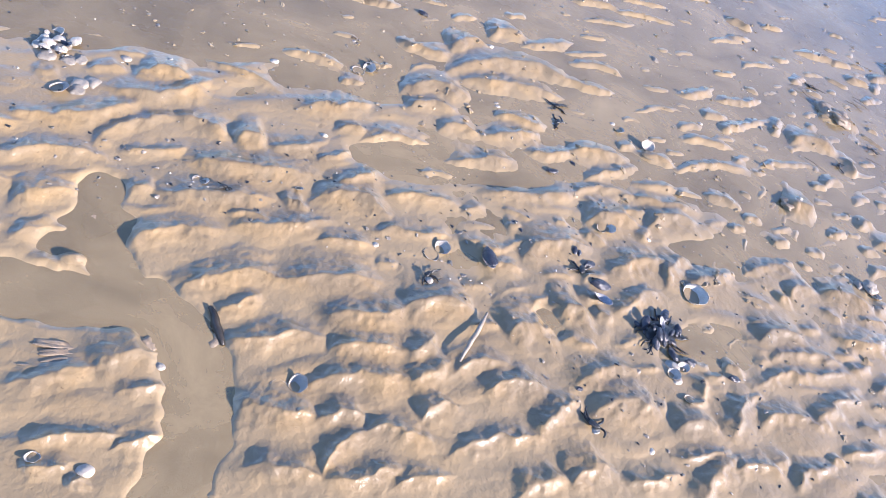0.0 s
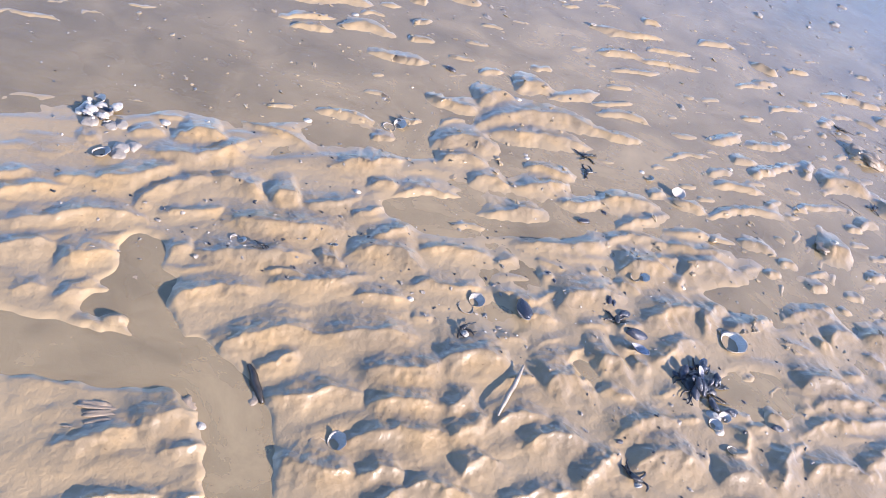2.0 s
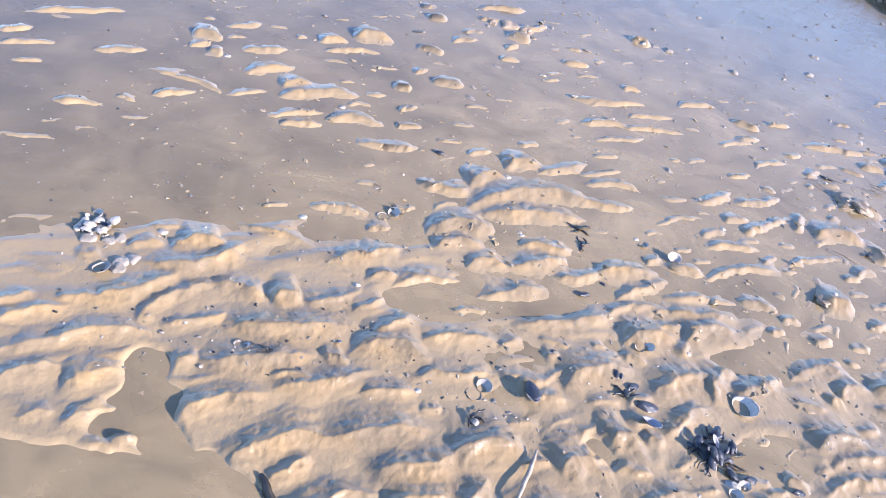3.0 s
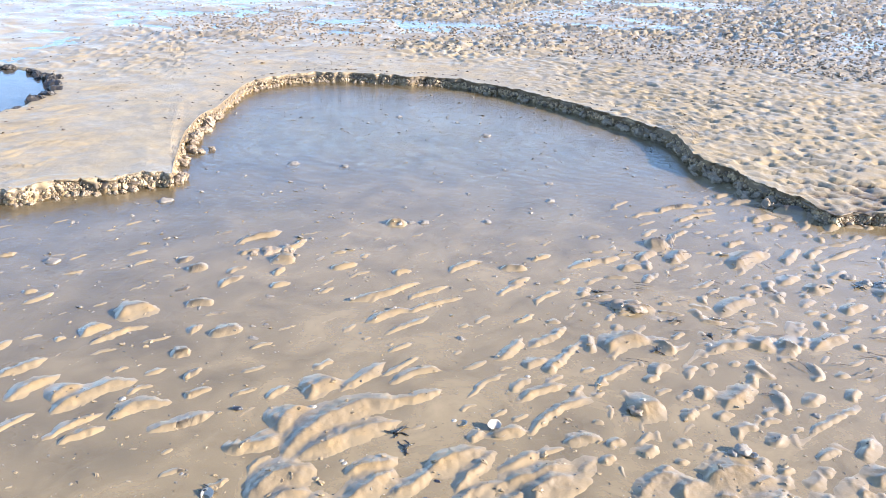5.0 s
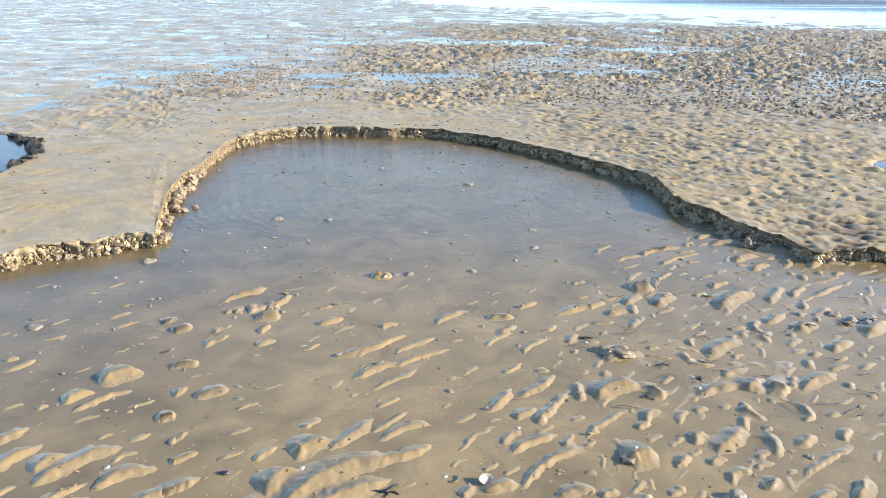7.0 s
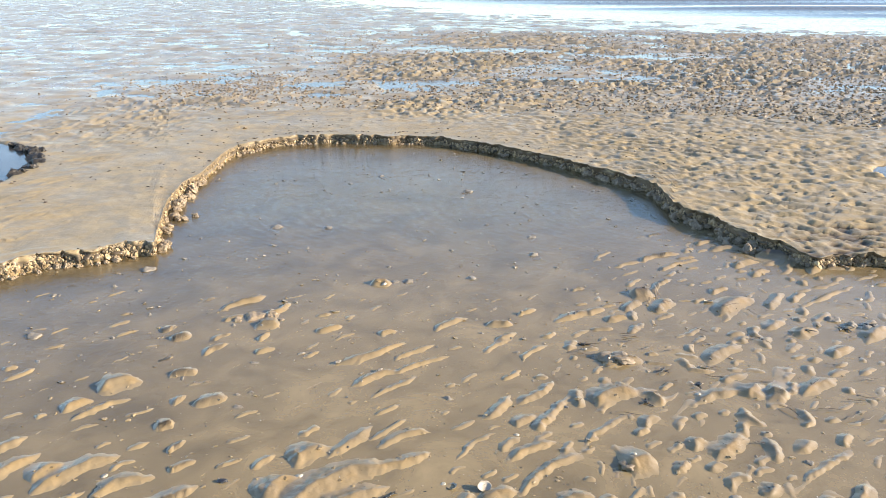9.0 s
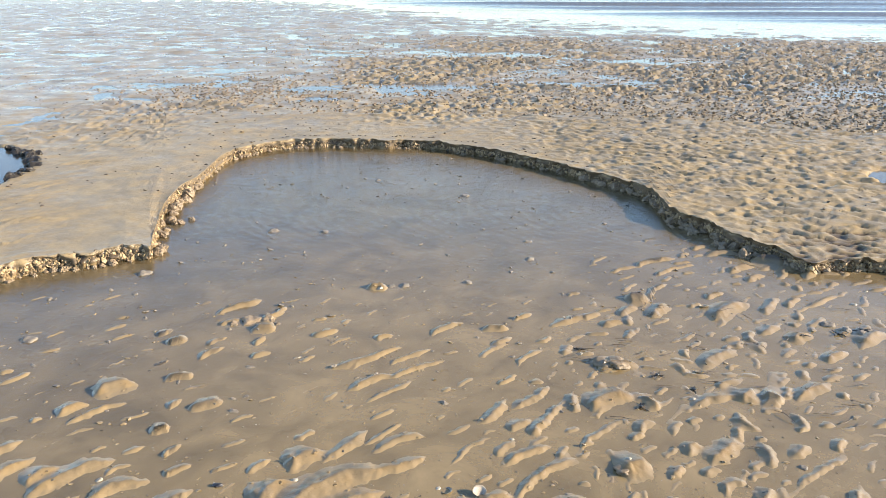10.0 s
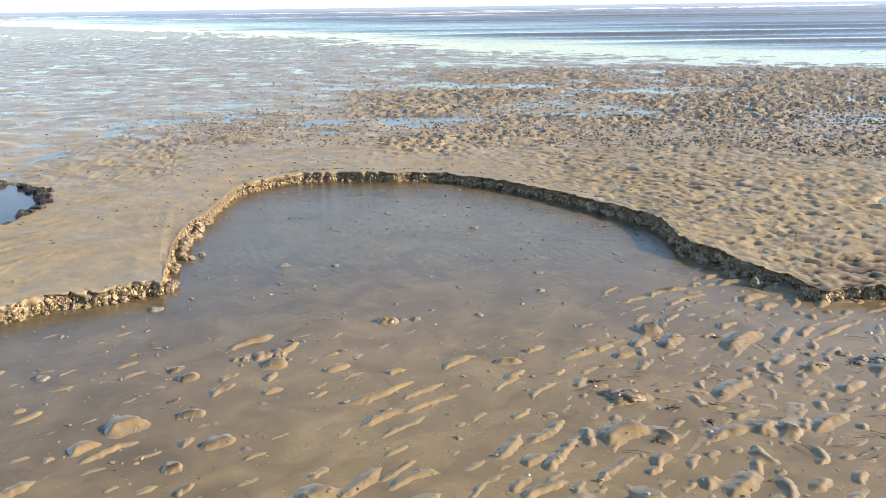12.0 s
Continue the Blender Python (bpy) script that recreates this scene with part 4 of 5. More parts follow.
COCKLE = [valve_mesh("cockle_valve", 0.9, 1.0, 0.28, 18, 0.25, CHALK, CREAM, s) for s in range(3)]
MUSSEL_VALVE = [valve_mesh("mussel_valve", 1.0, 0.55, 0.22, 0, 0.62, MUSSEL, PEARL, s) for s in range(3)]
PEBBLE = [lump_mesh("pebble", STONE, s, 0.55, 0.5) for s in range(4)]
WHITE_STONE = [lump_mesh("pale_pebble", PALE, s + 9, 0.42, 0.45) for s in range(3)]
CLOD = [lump_mesh("clod", CLAY, s + 20, 0.7, 0.45, 3, True) for s in range(6)]
# near-black: rotted wood's own colour, and painted shade for the pond-rim clods
SHADE_WOOD_BLACK = shell_material("shade_and_rotted_wood_black", ((0.012, 0.01, 0.008), (0.025, 0.021, 0.016), (0.06, 0.05, 0.038)), 0.5, 40)
SHADED_CLOD = [lump_mesh("shaded_clod", SHADE_WOOD_BLACK, s + 30, 0.7, 0.45, 3, True) for s in range(3)]
MUD_LUMP = [lump_mesh("mud_lump", CLAY, s + 40, 0.5, 0.7) for s in range(4)]


def place(name, me, x, y, size, heading=0.0, tilt=0.0, roll=0.0, sink=0.0, squash=1.0):
    ob = new(name, me)
    px, py, pz = on_ground(x, y, sink)
    ob.matrix_basis = pose(px, py, pz, tilt, roll, heading) @ Matrix.Diagonal((size, size, size * squash, 1))
    return ob


def single_cockle(x, y, size, heading, cup=False):
    ob = place("cockle_shell", COCKLE[int(x * 97) % 3], x, y, size, heading, 180 - 12 if cup else -8, 6, -0.07 * size if cup else 0.1 * size)
    return tagged(ob, "cup-up white cockle valve lying in wet sand" if cup else "white ribbed cockle valve lying on wet sand", "shell", "cockle shells on the sand")


def open_shell(x, y, size, heading, dark):
    """A gaping bivalve with both halves still hinged."""
    px, py, pz = on_ground(x, y, 0.08 * size)
    root = new("open_mussel" if dark else "open_cockle")
    root.matrix_basis = pose(px, py, max(pz, -0.004) + 0.0 * size, 0, 0, heading)
    meshes = MUSSEL_VALVE if dark else COCKLE
    flat = Matrix.Diagonal((size * 0.72, size * 0.72, size * 0.6, 1))
    part("valve", meshes[int(size * 500) % 3], root, pose(0, 0, 0.08 * size, -3, 180, 0) @ flat)
    if dark:
        part("valve", meshes[int(size * 700) % 3], root, pose(0.05 * size, 0.0, 0.09 * size, 9, 4, 7) @ flat)
    else:
        part("valve", meshes[int(size * 700) % 3], root, pose(0, 0.02 * size, 0.09 * size, -22) @ pose(0, 0, 0, 0, 0, 180) @ pose(0, 0, 0, 0, 180, 0) @ flat)
    return tagged(root, "gaping blue-black mussel with pale inside, half sunk in sand" if dark else "gaping white cockle with both valves, on wet sand", "shell", "open shells on the sand")


def single_mussel(x, y, size, heading, cup=False):
    ob = place("mussel_shell", MUSSEL_VALVE[int(y * 91) % 3], x, y, size, heading, 176 if cup else -6, 0, -0.16 * size if cup else 0.02 * size)
    return tagged(ob, "dark mussel valve lying cup-up in wet sand" if cup else "blue-black mussel valve lying on wet sand", "shell", "mussel shells on the sand")


def weed_scrap(x, y, size, heading, seed):
    rnd = random.Random(seed)
    px, py, pz = on_ground(x, y)
    root = new("seaweed_scrap")
    root.matrix_basis = pose(px, py, pz + 0.002, 0, 0, heading)
    for k in range(5):
        a, pts = rnd.uniform(-0.8, 0.8) + (math.pi if k % 2 else 0), []
        q = Vector((rnd.uniform(-0.1, 0.1), rnd.uniform(-0.1, 0.1), 0.02)) * size
        for i in range(7):
            pts.append(q.copy())
            a += rnd.uniform(-0.7, 0.7)
            q += Vector((math.cos(a), math.sin(a), rnd.uniform(-0.15, 0.2))) * size * 0.11
            q.z = max(q.z, 0.002)
        part("strand", ribbon_mesh("strand", WEED, pts, size * 0.055), root, Matrix.Identity(4))
    part("frond", lump_mesh("frond", WEED, seed + 60, 0.35, 0.5, 2), root, pose(0, 0, 0.006, 0, 0, 30) @ Matrix.Diagonal((size * 0.42, size * 0.25, size * 0.3, 1)))
    return tagged(root, "scrap of glossy black seaweed stranded on sand", "seaweed", "seaweed scraps")


# white and dark single shells: x, y, size, heading
COCKLES = [
    (-0.96, 1.29, 0.042, 20), (-0.89, 1.38, 0.021, 130), (-0.72, 1.58, 0.034, 60), (-0.48, 1.42, 0.024, 10), (-0.2, 1.2, 0.027, 70), (-0.36, 0.67, 0.026, 15),
    (-0.32, 0.45, 0.032, 40), (0.52, 1.11, 0.026, 100), (-0.19, 1.92, 0.026, 50), (0.34, 1.72, 0.022, 0), (-0.93, 2.19, 0.038, 80), (-0.33, 2.18, 0.034, 30),
    (0.12, 2.15, 0.036, 60), (1.38, 3.77, 0.042, 10), (-0.47, 3.5, 0.04, 30), (-0.34, 3.49, 0.032, 70), (0.36, 2.42, 0.03, 20), (0.72, 2.28, 0.026, 0), (-0.2, 1.93, 0.03, 45), (-0.18, 3.78, 0.036, 80),
    (1.89, 3.31, 0.036, 30), (1.97, 3.32, 0.03, 90), (2.08, 3.59, 0.05, 10), (2.23, 3.77, 0.045, 60), (1.05, 2.69, 0.028, 20), (-1.39, 2.2, 0.045, 70), (-1.03, 1.72, 0.034, 20), (-1.05, 1.62, 0.036, 0), (-0.85, 1.71, 0.032, 50), (-0.63, 1.85, 0.032, 110), (-0.09, 3.83, 0.05, 20), (0.69, 3.06, 0.03, 0),
]
CUPS = [(-1.0, 1.1, 0.046, 110), (-0.41, 0.44, 0.025, 40), (1.34, 3.59, 0.046, 30), (0.12, 2.14, 0.036, 90), (-0.4, 3.48, 0.042, 20), (1.13, 2.93, 0.032, 10), (0.98, 2.05, 0.036, 60)]
GAPING = [(-0.55, 1.75, 0.056, 150, 0), (-0.09, 1.285, 0.056, 160, 0), (0.24, 2.11, 0.062, 200, 0), (-0.16, 0.78, 0.056, 140, 0), (0.23, 1.67, 0.042, 120, 0), (-0.59, 1.09, 0.03, 100, 0), (-0.43, 1.23, 0.028, 40, 0), (0.0, 1.37, 0.09, 215, 1), (0.05, 1.79, 0.05, 120, 1), (-0.55, 2.16, 0.05, 80, 1)]
MUSSELS = [(0.25, 1.46, 0.07, 300), (0.22, 1.5, 0.05, 330), (0.2, 1.52, 0.036, 20), (0.27, 1.42, 0.048, 80), (0.03, 1.52, 0.03, 140), (0.05, 1.49, 0.02, 30), (0.18, 1.54, 0.026, 200), (0.32, 1.14, 0.026, 320), (0.08, 1.86, 0.03, 60), (0.52, 1.39, 0.05, 300), (0.55, 1.46, 0.04, 250), (0.63, 1.42, 0.045, 300)]
single_cockle(0.49, 1.59, 0.07, 160, True)
for row in COCKLES:
    single_cockle(*row)
for row in CUPS:
    single_cockle(*row, True)
for row in GAPING:
    open_shell(*row)
for i, row in enumerate(MUSSELS):
    single_mussel(*row, i == 3)
for i, row in enumerate([(-0.06, 2.08, 0.06, 20), (-0.03, 2.01, 0.06, 60), (0.38, 1.08, 0.06, 150), (-0.55, 1.78, 0.045, 10), (0.22, 1.48, 0.06, 70), (-0.075, 1.2, 0.05, 40), (-0.54, 1.1, 0.035, 10), (0.69, 3.11, 0.05, 20), (0.96, 2.88, 0.05, 0), (1.07, 2.77, 0.05, 60), (0.84, 2.64, 0.05, 30), (1.85, 3.27, 0.07, 10), (1.96, 3.3, 0.07, 50), (1.67, 3.23, 0.05, 0)]):
    weed_scrap(*row, 300 + i)
single_cockle(-0.03, 1.985, 0.034, 40)
single_cockle(-0.055, 1.195, 0.034, 120)
single_cockle(0.4, 1.075, 0.03, 80)


def mussel_clump(x, y, size, seed, grey):
    """A heap of mussels and weed grown together."""
    rnd = random.Random(seed)
    px, py, pz = on_ground(x, y)
    root = new("mussel_clump")
    root.matrix_basis = pose(px, py, pz - 0.04 * size, 0, 0, rnd.uniform(0, 360))
    part("core", lump_mesh("core", MUD if grey else WEED, seed, 0.5, 0.4), root, Matrix.Diagonal((size * 0.75, size * 0.6, size * 0.5, 1)))
    for k in range(30):
        a, r = rnd.uniform(0, 6.28), size * 0.5 * math.sqrt(rnd.random())
        s = size * rnd.uniform(0.16, 0.34)
        part("valve", (COCKLE if grey and k % 5 else MUSSEL_VALVE)[k % 3], root, pose(r * math.cos(a), r * math.sin(a), size * 0.17 * (1.1 - r / size * 2.0), rnd.uniform(-35, 40) + (180 if k % 4 == 0 else 0), rnd.uniform(-40, 40), rnd.uniform(0, 360)) @ Matrix.Scale(s, 4))
    for k in range(2 if grey else 16):
        a = rnd.uniform(0, 6.28)
        q, pts = Vector((math.cos(a), math.sin(a), 0.25)) * size * 0.25, []
        for i in range(6):
            pts.append(q.copy())
            a += rnd.uniform(-0.6, 0.6)
            q += Vector((math.cos(a), math.sin(a), rnd.uniform(-0.35, 0.15))) * size * 0.09
            q.z = max(q.z, 0.003)
        part("strand", ribbon_mesh("strand", WEED, pts, size * 0.022), root, Matrix.Identity(4))
    return tagged(root, "clump of muddy grey shells grown together" if grey else "black clump of mussels tangled with weed", "shell clump")


mussel_clump(0.45, 1.43, 0.115, 5, False)
mussel_clump(-1.09, 1.22, 0.1, 8, True)
for i, (x, y, s, h) in enumerate(((-0.75, 3.4, 0.11, 20), (-0.67, 3.42, 0.07, 80), (-0.82, 3.36, 0.06, 130), (-0.62, 3.37, 0.045, 10))):
    tagged(place("mud_lump", CLOD[i], x, y, s, h, 0, 0, 0.1 * s, 0.8), "ridged tan clod of mud standing in the pool", "mud", "mud lumps")
for x, y, s, h in ((0.51, 1.345, 0.05, 20), (0.535, 1.325, 0.042, 80), (0.5, 1.32, 0.034, 150), (0.55, 1.3, 0.03, 30), (0.53, 1.36, 0.03, 200)):
    single_cockle(x, y, s, h, s < 0.035)
for i, (x, y, s, h) in enumerate(((-0.965, 1.155, 0.046, 30), (-0.95, 1.175, 0.036, 90), (-0.955, 1.13, 0.036, 60), (-1.08, 1.18, 0.048, 35), (-1.04, 1.2, 0.034, 0), (-1.025, 1.22, 0.03, 50))):
    tagged(place("pale_stone", WHITE_STONE[i % 3], x, y, s, h, 0, 0, 0.05 * s), "smooth chalk-white stone on grey silt", "stone", "pale stones")
for i, (x, y, s, h) in enumerate(((-0.07, 3.83, 0.072, 10), (-0.14, 3.82, 0.06, 40), (0.24, 3.88, 0.06, 70), (0.26, 5.56, 0.075, 0), (-0.38, 6.01, 0.06, 20), (-0.92, 4.73, 0.085, 10), (-0.61, 4.72, 0.07, 60), (1.84, 3.37, 0.07, 20), (1.9, 3.3, 0.05, 0), (1.95, 3.27, 0.045, 40), (-1.45, 4.0, 0.09, 15), (-1.66, 3.19, 0.08, 10), (-1.4, 3.23, 0.04, 0), (0.97, 2.06, 0.05, 60), (0.94, 2.05, 0.035, 20), (0.61, 4.54, 0.06, 30), (0.6, 4.23, 0.07, 0), (-0.61, 2.71, 0.035, 10), (-0.46, 2.68, 0.03, 0), (1.27, 2.27, 0.032, 0))):
    tagged(place("stone", PEBBLE[i % 4], x, y, s * 0.85, h, 0, 0, 0.02 * s if y > 2.5 else -0.08 * s), "grey weathered stone in shallow water" if y > 3.5 else "small grey stone on wet sand", "stone", "grey stones")
for i, (x, y, s, h) in enumerate(((-0.3, 0.755, 0.06, 30), (-0.325, 0.8, 0.05, 80), (-0.67, 0.87, 0.06, 10), (-0.655, 0.9, 0.04, 60), (-0.47, 0.79, 0.05, 40), (-0.44, 0.78, 0.04, 0), (-0.42, 0.75, 0.035, 0), (0.76, 2.99, 0.11, 30), (0.82, 2.97, 0.08, 0), (0.95, 2.91, 0.05, 20), (-0.41, 0.7, 0.03, 0), (0.65, 2.21, 0.05, 0), (0.69, 2.24, 0.045, 30))):
    tagged(place("mud_lump", MUD_LUMP[i % 4], x, y, s, h, 0, 0, 0.1 * s, 0.7), "rounded lump of grey mud on the sand", "mud", "mud lumps")


def worm_cast(x, y, size, heading):
    rnd = random.Random(4)
    px, py, pz = on_ground(x, y)
    root = new("worm_cast")
    root.matrix_basis = pose(px, py, pz - 0.009, 0, 0, heading)
    for k in range(5):
        part("coil", MUD_LUMP[k % 4], root, pose(rnd.uniform(-0.15, 0.15) * size, (k - 2) * 0.15 * size, 0.006, 0, 0, rnd.uniform(-14, 14)) @ Matrix.Diagonal((size * rnd.uniform(0.6, 0.9), size * 0.17, size * 0.2, 1)))
    return tagged(root, "coiled grey worm cast in a wet hollow", "worm cast")


worm_cast(-0.5, 0.585, 0.1, 40)


def lying_stick(name, mat, a, b, width, lift, label):
    """A short crooked piece of wood from a to b."""
    za, zb = on_ground(*a)[2], on_ground(*b)[2]
    rnd = random.Random(int(abs(a[0]) * 1000))
    pts = []
    for i in range(8):
        u = i / 7
        pts.append((a[0] + (b[0] - a[0]) * u + rnd.uniform(-0.3, 0.3) * width, a[1] + (b[1] - a[1]) * u, za + (zb - za) * u + lift))
    ob = new(name, ribbon_mesh(name, mat, pts, width))
    return tagged(ob, label, "stick")


lying_stick("stick", MUD, (0.08, 1.192), (0.082, 1.03), 0.0055, 0.008, "mud-coated stick lying across the ripples")
lying_stick("driftwood_chip", SHADE_WOOD_BLACK, (-0.373, 0.835), (-0.305, 0.782), 0.009, 0.004, "black rotted wood chip at the channel edge")


def clods_along():
    """Broken lumps fallen from the scarp, thickest under the corner and along the shaded bank."""
    rnd = random.Random(77)
    for i in range(210):
        a = rnd.choice((rnd.uniform(-29.5, -19), rnd.uniform(-20, -13), rnd.uniform(-13, 3), rnd.uniform(2, 30), rnd.uniform(8, 24)))
        t = radians(a)
        r = float(scarp_foot(np.array([t]))[0])
        if a < -19.2 and rnd.random() < 0.4:
            continue
        s = rnd.uniform(0.02, 0.05) * (1.35 if -20 < a < -15.5 or 8 < a < 24 else 0.9)
        off = rnd.uniform(-0.035, 0.03) if not (17 < a < 24) else rnd.uniform(-0.16, 0.03)
        q = r - max(off, -r) * 1.0 - 0.02 if off > 0 else r + off
        x, y = q * math.sin(t), q * math.cos(t)
        if -20.5 < a < -18.8:
            x, y = -1.56 + rnd.uniform(-0.06, 0.1), rnd.uniform(4.2, 5.1)
        ob = new("clod", CLOD[i % 6])
        ob.matrix_basis = pose(x, y, -0.006 + 0.25 * s, rnd.uniform(-40, 40), rnd.uniform(-40, 40), rnd.uniform(0, 360)) @ Matrix.Scale(s, 4)
        tagged(ob, "crumbled clod of damp sand fallen below the bank", "clod", "clods under the bank")
    for i in range(26):
        t = radians(rnd.uniform(-19.35, -17.2))
        r = float(scarp_foot(np.array([t]))[0]) - rnd.uniform(-0.01, 0.03)
        s = rnd.uniform(0.035, 0.085)
        ob = new("clod", CLOD[i % 6])
        ob.matrix_basis = pose(r * math.sin(t) + rnd.uniform(0.01, 0.07), r * math.cos(t), 0.2 * s, rnd.uniform(-40, 40), rnd.uniform(-40, 40), rnd.uniform(0, 360)) @ Matrix.Scale(s, 4)
        tagged(ob, "large sandy clod heaped below the corner of the bank", "clod", "clods under the bank")
    for cx, cy, rx, ry in PONDS[:1]:
        for i in range(34):
            a = radians(rnd.uniform(-50, 80))
            s = rnd.uniform(0.05, 0.11)
            ob = new("clod", SHADED_CLOD[i % 3])
            ob.matrix_basis = pose(cx + rx * math.cos(a) + rnd.uniform(-0.06, 0.03), cy + ry * math.sin(a) + rnd.uniform(-0.06, 0.03), 0.07 + 0.1 * s, rnd.uniform(-40, 40), rnd.uniform(-40, 40), rnd.uniform(0, 360)) @ Matrix.Diagonal((s, s, s * 0.8, 1))
            tagged(ob, "clod on the broken rim of the small pool, blackened as its shaded side", "clod", "clods round the small pool")


clods_along()


def scarp_crumbs():
    """The broken face of the bank: small angular lumps stuck all along it."""
    rnd = random.Random(78)
    shapes = []
    for k in range(5):
        m = lump_mesh("crumb", CLAY, k + 120, 0.75, 0.5, 1, True)
        shapes.append(([v.co.copy() for v in m.vertices], [tuple(f.vertices) for f in m.polygons]))
    verts, faces = [], []
    ts = np.radians(np.array([rnd.uniform(-33, 33) for _ in range(4600)]))
    foot, tall = scarp_foot(ts), scarp_height(ts)
    for k in range(len(ts)):
        u = rnd.random() ** 0.8 * (1.0 if ts[k] < radians(-4) else 0.7)
        s = rnd.uniform(0.009, 0.028) * (1.2 - 0.5 * u) * (1.6 if k % 9 == 0 else 1.0)
        t = float(ts[k])
        r = float(foot[k]) + 0.03 * u ** 2 - 0.012 * math.sin(math.pi * u) + rnd.uniform(0.0, 0.012)
        m = pose(r * math.sin(t), r * math.cos(t), max(0.0, float(tall[k]) * u * 0.95), rnd.uniform(0, 360), rnd.uniform(0, 360), rnd.uniform(0, 360)) @ Matrix.Diagonal((s, s * rnd.uniform(0.6, 1.0), s * rnd.uniform(0.6, 1.2), 1))
        vs, fs = shapes[k % 5]
        base = len(verts)
        verts += [tuple(m @ v) for v in vs]
        faces += [tuple(base + i for i in f) for f in fs]
    me = bpy.data.meshes.new("scarp_crumbs")
    me.from_pydata(verts, [], faces)
    me.materials.append(SCARP_SAND)
    tagged(new("scarp_crumbs", me), "crumbling broken face of the low sand bank", "sand crumbs", "", "stuff")


scarp_crumbs()


def scatter(name, label, category, meshes, count, spots, sizes, seed, mat, lift=0.02):
    """Many small bits joined into one mesh."""
    rnd = random.Random(seed)
    verts, faces = [], []
    shapes = [([v.co.copy() for v in m.vertices], [tuple(f.vertices) for f in m.polygons]) for m in meshes]
    where = np.array([spots(rnd) for _ in range(count)])
    heights = ground_heights(where[:, 0], where[:, 1])
    for k in range(count):
        x, y, z = float(where[k, 0]), float(where[k, 1]), float(heights[k])
        s = rnd.uniform(*sizes) * rnd.uniform(0.6, 1.0)
        m = pose(x, y, max(z, -0.08 * s) + lift * s, rnd.uniform(-30, 30), rnd.uniform(-30, 30), rnd.uniform(0, 360)) @ Matrix.Diagonal((s, s * rnd.uniform(0.5, 1), s * 0.55, 1))
        vs, fs = shapes[k % len(shapes)]
        base = len(verts)
        verts += [tuple(m @ v) for v in vs]
        faces += [tuple(base + i for i in f) for f in fs]
    me = bpy.data.meshes.new(name)
    me.from_pydata(verts, [], faces)
    me.materials.append(mat)
    return tagged(new(name, me), label, category, "", "stuff")


def near_spots(rnd):
    while True:
        a, r = radians(rnd.uniform(-47, 36)), 1.15 * (4.6 / 1.15) ** rnd.random()
        return r * math.sin(a), r * math.cos(a)


def silt_spots(rnd):
    a, r = radians(rnd.uniform(-40, 33)), 1.7 * (4.5 / 1.7) ** rnd.random()
    return r * math.sin(a), r * math.cos(a)


BITS = [lump_mesh("bit", STONE, s + 80, 0.6, 0.6, 2) for s in range(3)]
scatter("shell_grit", "scattered pale crumbs of broken shell", "shell grit", BITS, 260, near_spots, (0.003, 0.009), 21, CHALK)
scatter("dark_grit", "scattered dark flecks of weed and mussel shell", "grit", BITS, 420, near_spots, (0.004, 0.011), 22, WEED)
scatter("gravel", "small brown pebbles strewn over wet sand", "gravel", BITS, 700, near_spots, (0.005, 0.014), 23, STONE)

scatter("sand_lumps", "small wet sand bumps standing out of the silt", "sand crumbs", BITS, 900, silt_spots, (0.008, 0.03), 24, SAND, -0.06)


def pool_spots(rnd):
    while True:
        x, y = rnd.uniform(-2.0, 1.7), 2.6 + 4.2 * rnd.random()
        if math.hypot(x, y) < float(scarp_foot(np.array([math.atan2(x, y)]))[0]) - 0.15:
            return x, y


scatter("pool_pebbles", "small stones and mud crumbs breaking the pool surface", "pebbles", BITS, 170, pool_spots, (0.012, 0.04), 31, STONE, 0.04)
scatter("pool_mud", "dark mud crumbs standing in the pool", "mud crumbs", BITS, 120, pool_spots, (0.01, 0.034), 32, MUD, 0.04)


def bank_spots(rnd):
    a, r = radians(rnd.uniform(-30, 31)), rnd.uniform(5.5, 13)
    edge = float(scarp_foot(np.array([a]))[0])
    r = max(r, edge + 0.15)
    return r * math.sin(a), r * math.cos(a)


def flat_spots(rnd):
    r = 8.6 * (20 / 8.6) ** rnd.random()
    a = radians(31 - 47 * rnd.random() ** 1.6 * rnd.uniform(0.7, 1.0))
    return r * math.sin(a) + rnd.gauss(0, 0.1), r * math.cos(a) + rnd.gauss(0, 0.1)


CHIPS = [lump_mesh("chip", STONE, s + 140, 0.7, 0.6, 1, True) for s in range(4)]


def left_spots(rnd):
    a, r = radians(rnd.gauss(-14, 3.6)), rnd.gauss(10.6, 0.8)
    return r * math.sin(a), r * math.cos(a)


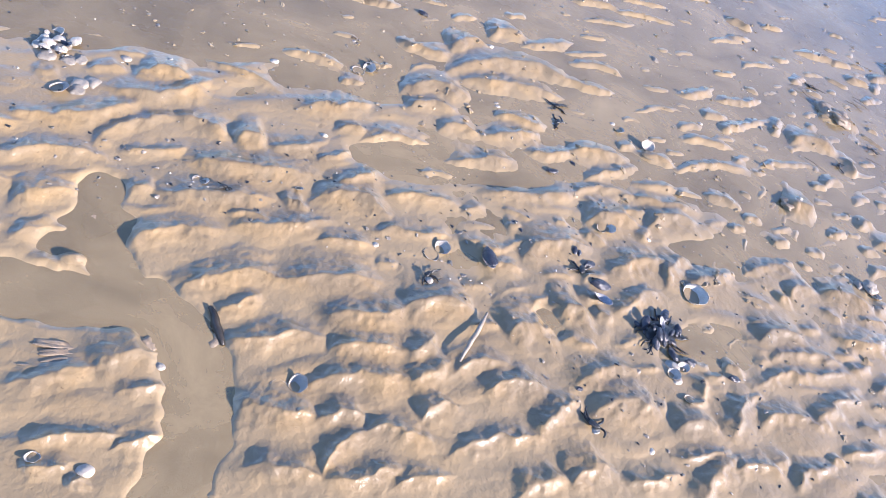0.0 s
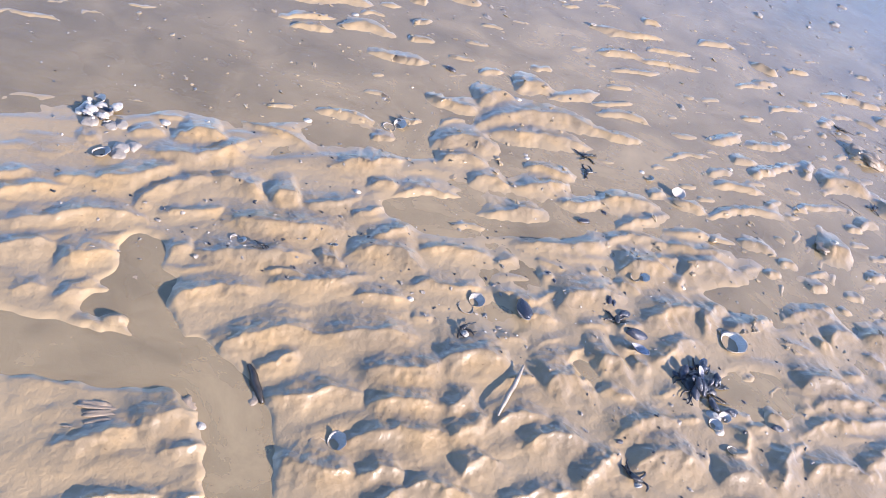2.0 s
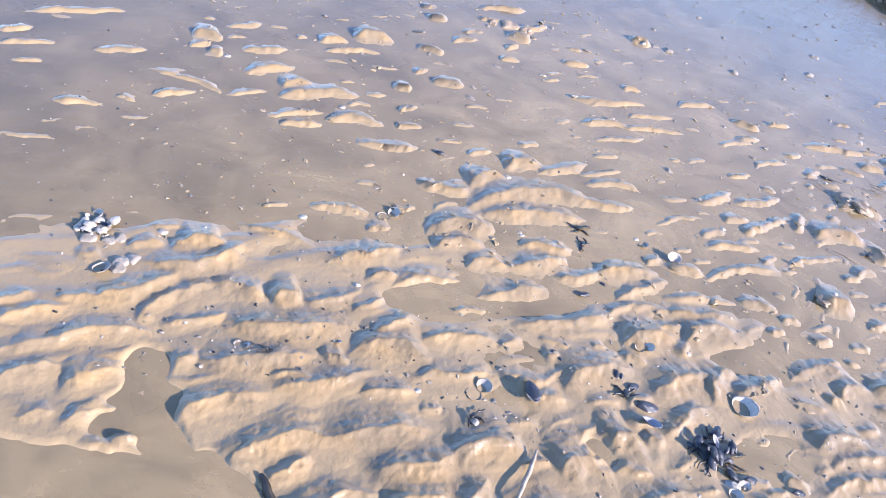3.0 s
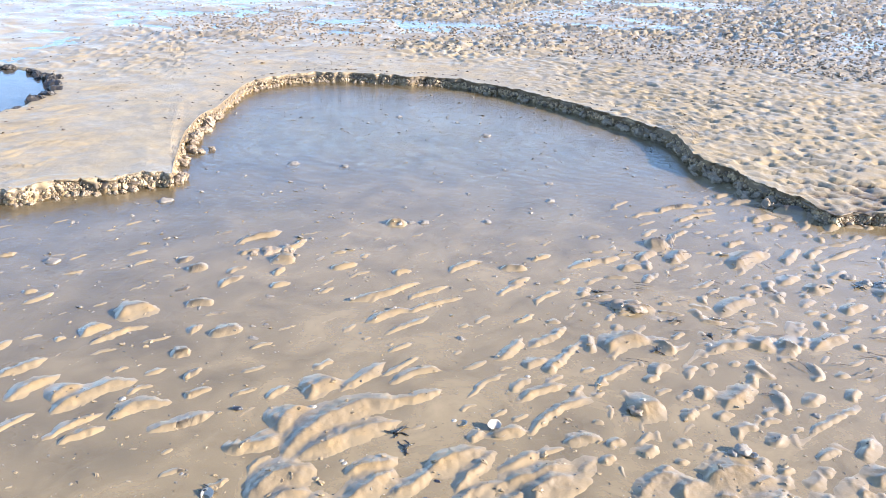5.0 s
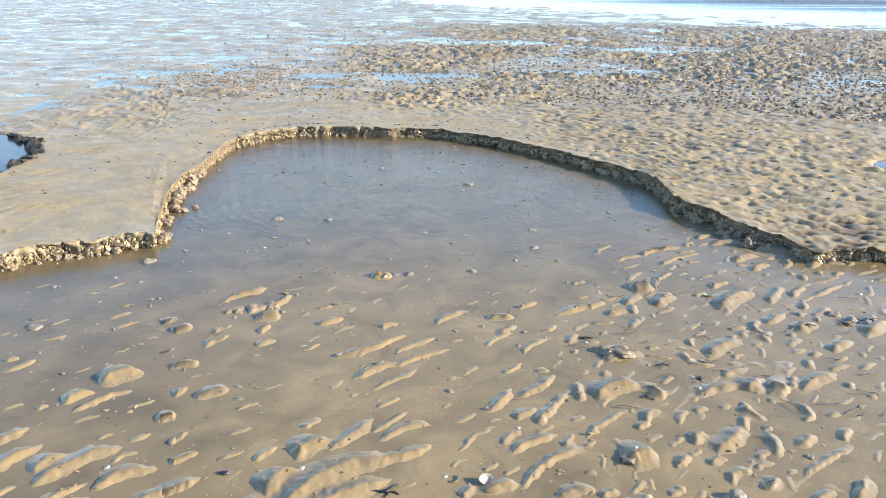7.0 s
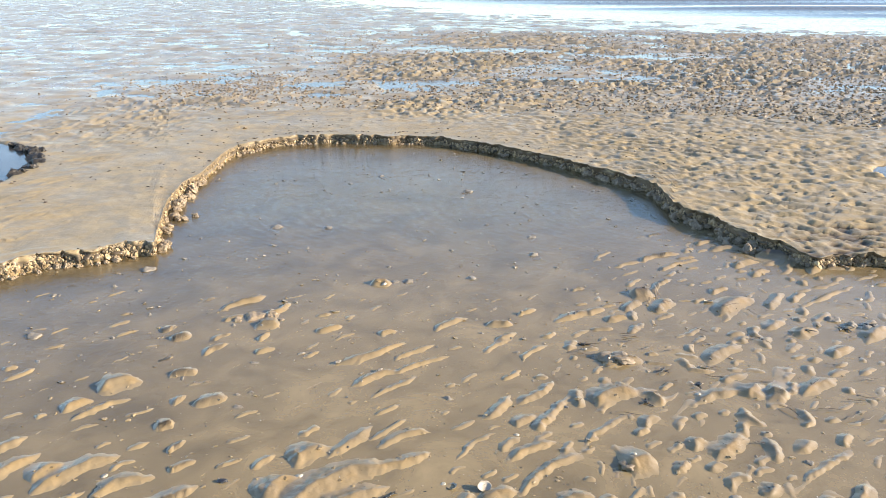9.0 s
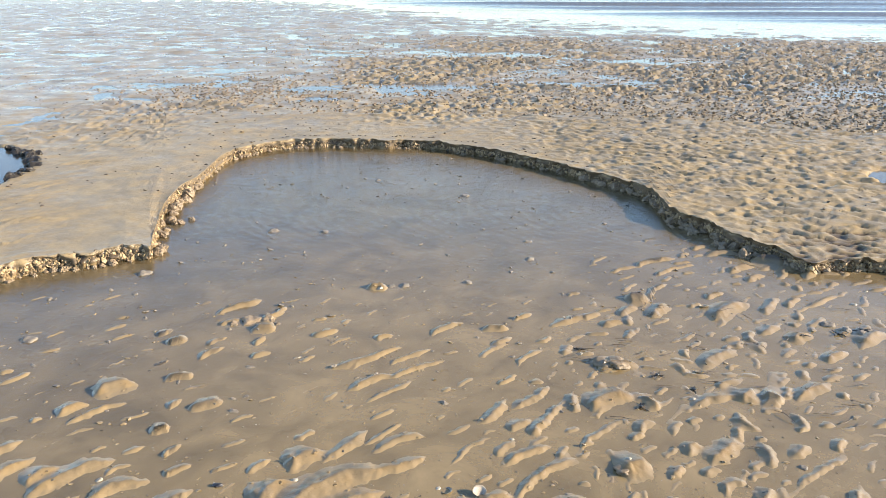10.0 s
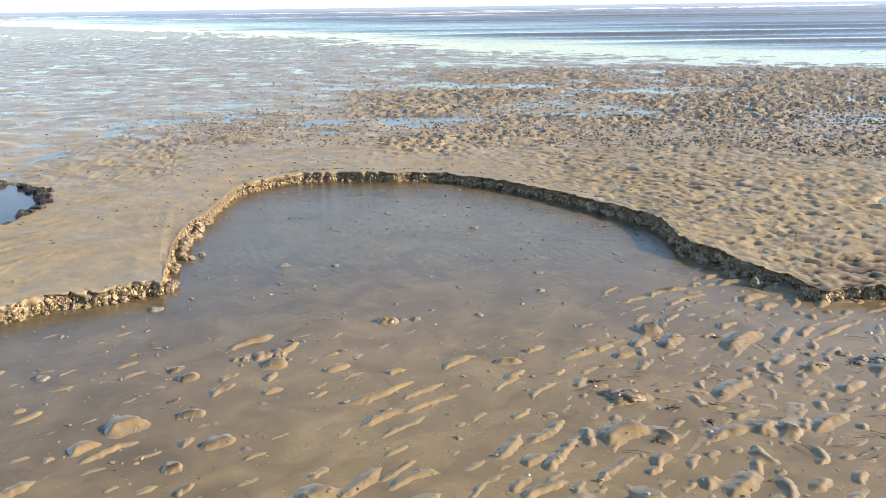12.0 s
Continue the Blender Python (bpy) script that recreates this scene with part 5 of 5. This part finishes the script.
scatter("flat_clods", "small brown clods in a loose patch on the flats", "clods", CHIPS, 1500, left_spots, (0.014, 0.055), 36, CLAY, 0.1)
scatter("flat_clods", "small dark clods littering the drained flats", "clods", CHIPS, 12000, flat_spots, (0.016, 0.065), 34, CLAY, 0.1)
scatter("bank_crumbs", "dark crumbs scattered over the sand bank", "sand crumbs", BITS, 1100, bank_spots, (0.008, 0.035), 33, TWIG, 0.0)
rnd = random.Random(91)
for k in range(46):
    x, y = rnd.uniform(0.6, 1.95), rnd.uniform(2.35, 3.6)
    a, q, pts = rnd.uniform(-0.6, 0.35), Vector((0, 0, 0.006)), []
    for i in range(6):
        pts.append(q.copy())
        a += rnd.uniform(-0.4, 0.4)
        q += Vector((math.cos(a), math.sin(a), 0)) * rnd.uniform(0.008, 0.024)
        q.z = 0.003 + 0.006 * rnd.random()
    ob = new("twig", ribbon_mesh("twig", TWIG, pts, 0.0022))
    ob.matrix_basis = pose(x, y, max(0.0, ground_height(x, y)) + 0.002)
    tagged(ob, "thin dark twig caught among wet sand lumps", "twig", "twigs among the lumps")

# ---- surf far out ----
def foam_material():
    m, n, l, p = material("sunlit_foam")
    pos = n.new("ShaderNodeNewGeometry").outputs["Position"]
    f = noise_node(n, l, 0.25, 4, 0.6, pos)
    l.new(ramp(n, l, f, [(0.4, (0.36, 0.33, 0.27)), (0.55, (0.78, 0.76, 0.72))]), p.inputs["Base Color"])
    p.inputs["Roughness"].default_value = 0.7
    return m


FOAM = foam_material()


def surf_line(x0, x1, y0, slant, height, seed):
    """One low breaker: a ridge of foam with a ragged length."""
    xs = np.linspace(x0, x1, 160)
    prof = [(-1.2, 0.0), (-0.5, 0.7), (0.0, 1.0), (0.8, 0.6), (2.2, 0.0)]
    amp = height * step(0.35, 0.6, fbm(xs * 0.03, xs * 0 + seed, seed, 3))
    mid = y0 + slant * (xs - x0) + 6 * (fbm(xs * 0.02, xs * 0 + 3, seed + 1, 3) - 0.5)
    rows = [np.stack([xs, mid + dy * height * 3, FLAT_LEVEL - 0.05 + amp * h + 0.05 * (amp > 0.02)], -1) for dy, h in prof]
    ob = sheet("surf", np.array(rows).reshape(-1, 3), grid_faces(len(prof), len(xs)), FOAM)
    return tagged(ob, "low line of sunlit white foam breaking far out", "surf", "", "structure")


surf_line(-140, 20, 150, 0.12, 0.28, 201)
surf_line(-200, 40, 190, 0.1, 0.3, 205)
surf_line(-60, 160, 215, 0.05, 0.3, 211)
surf_line(-120, 10, 118, 0.1, 0.14, 217)
surf_line(20, 170, 260, 0.02, 0.35, 223)
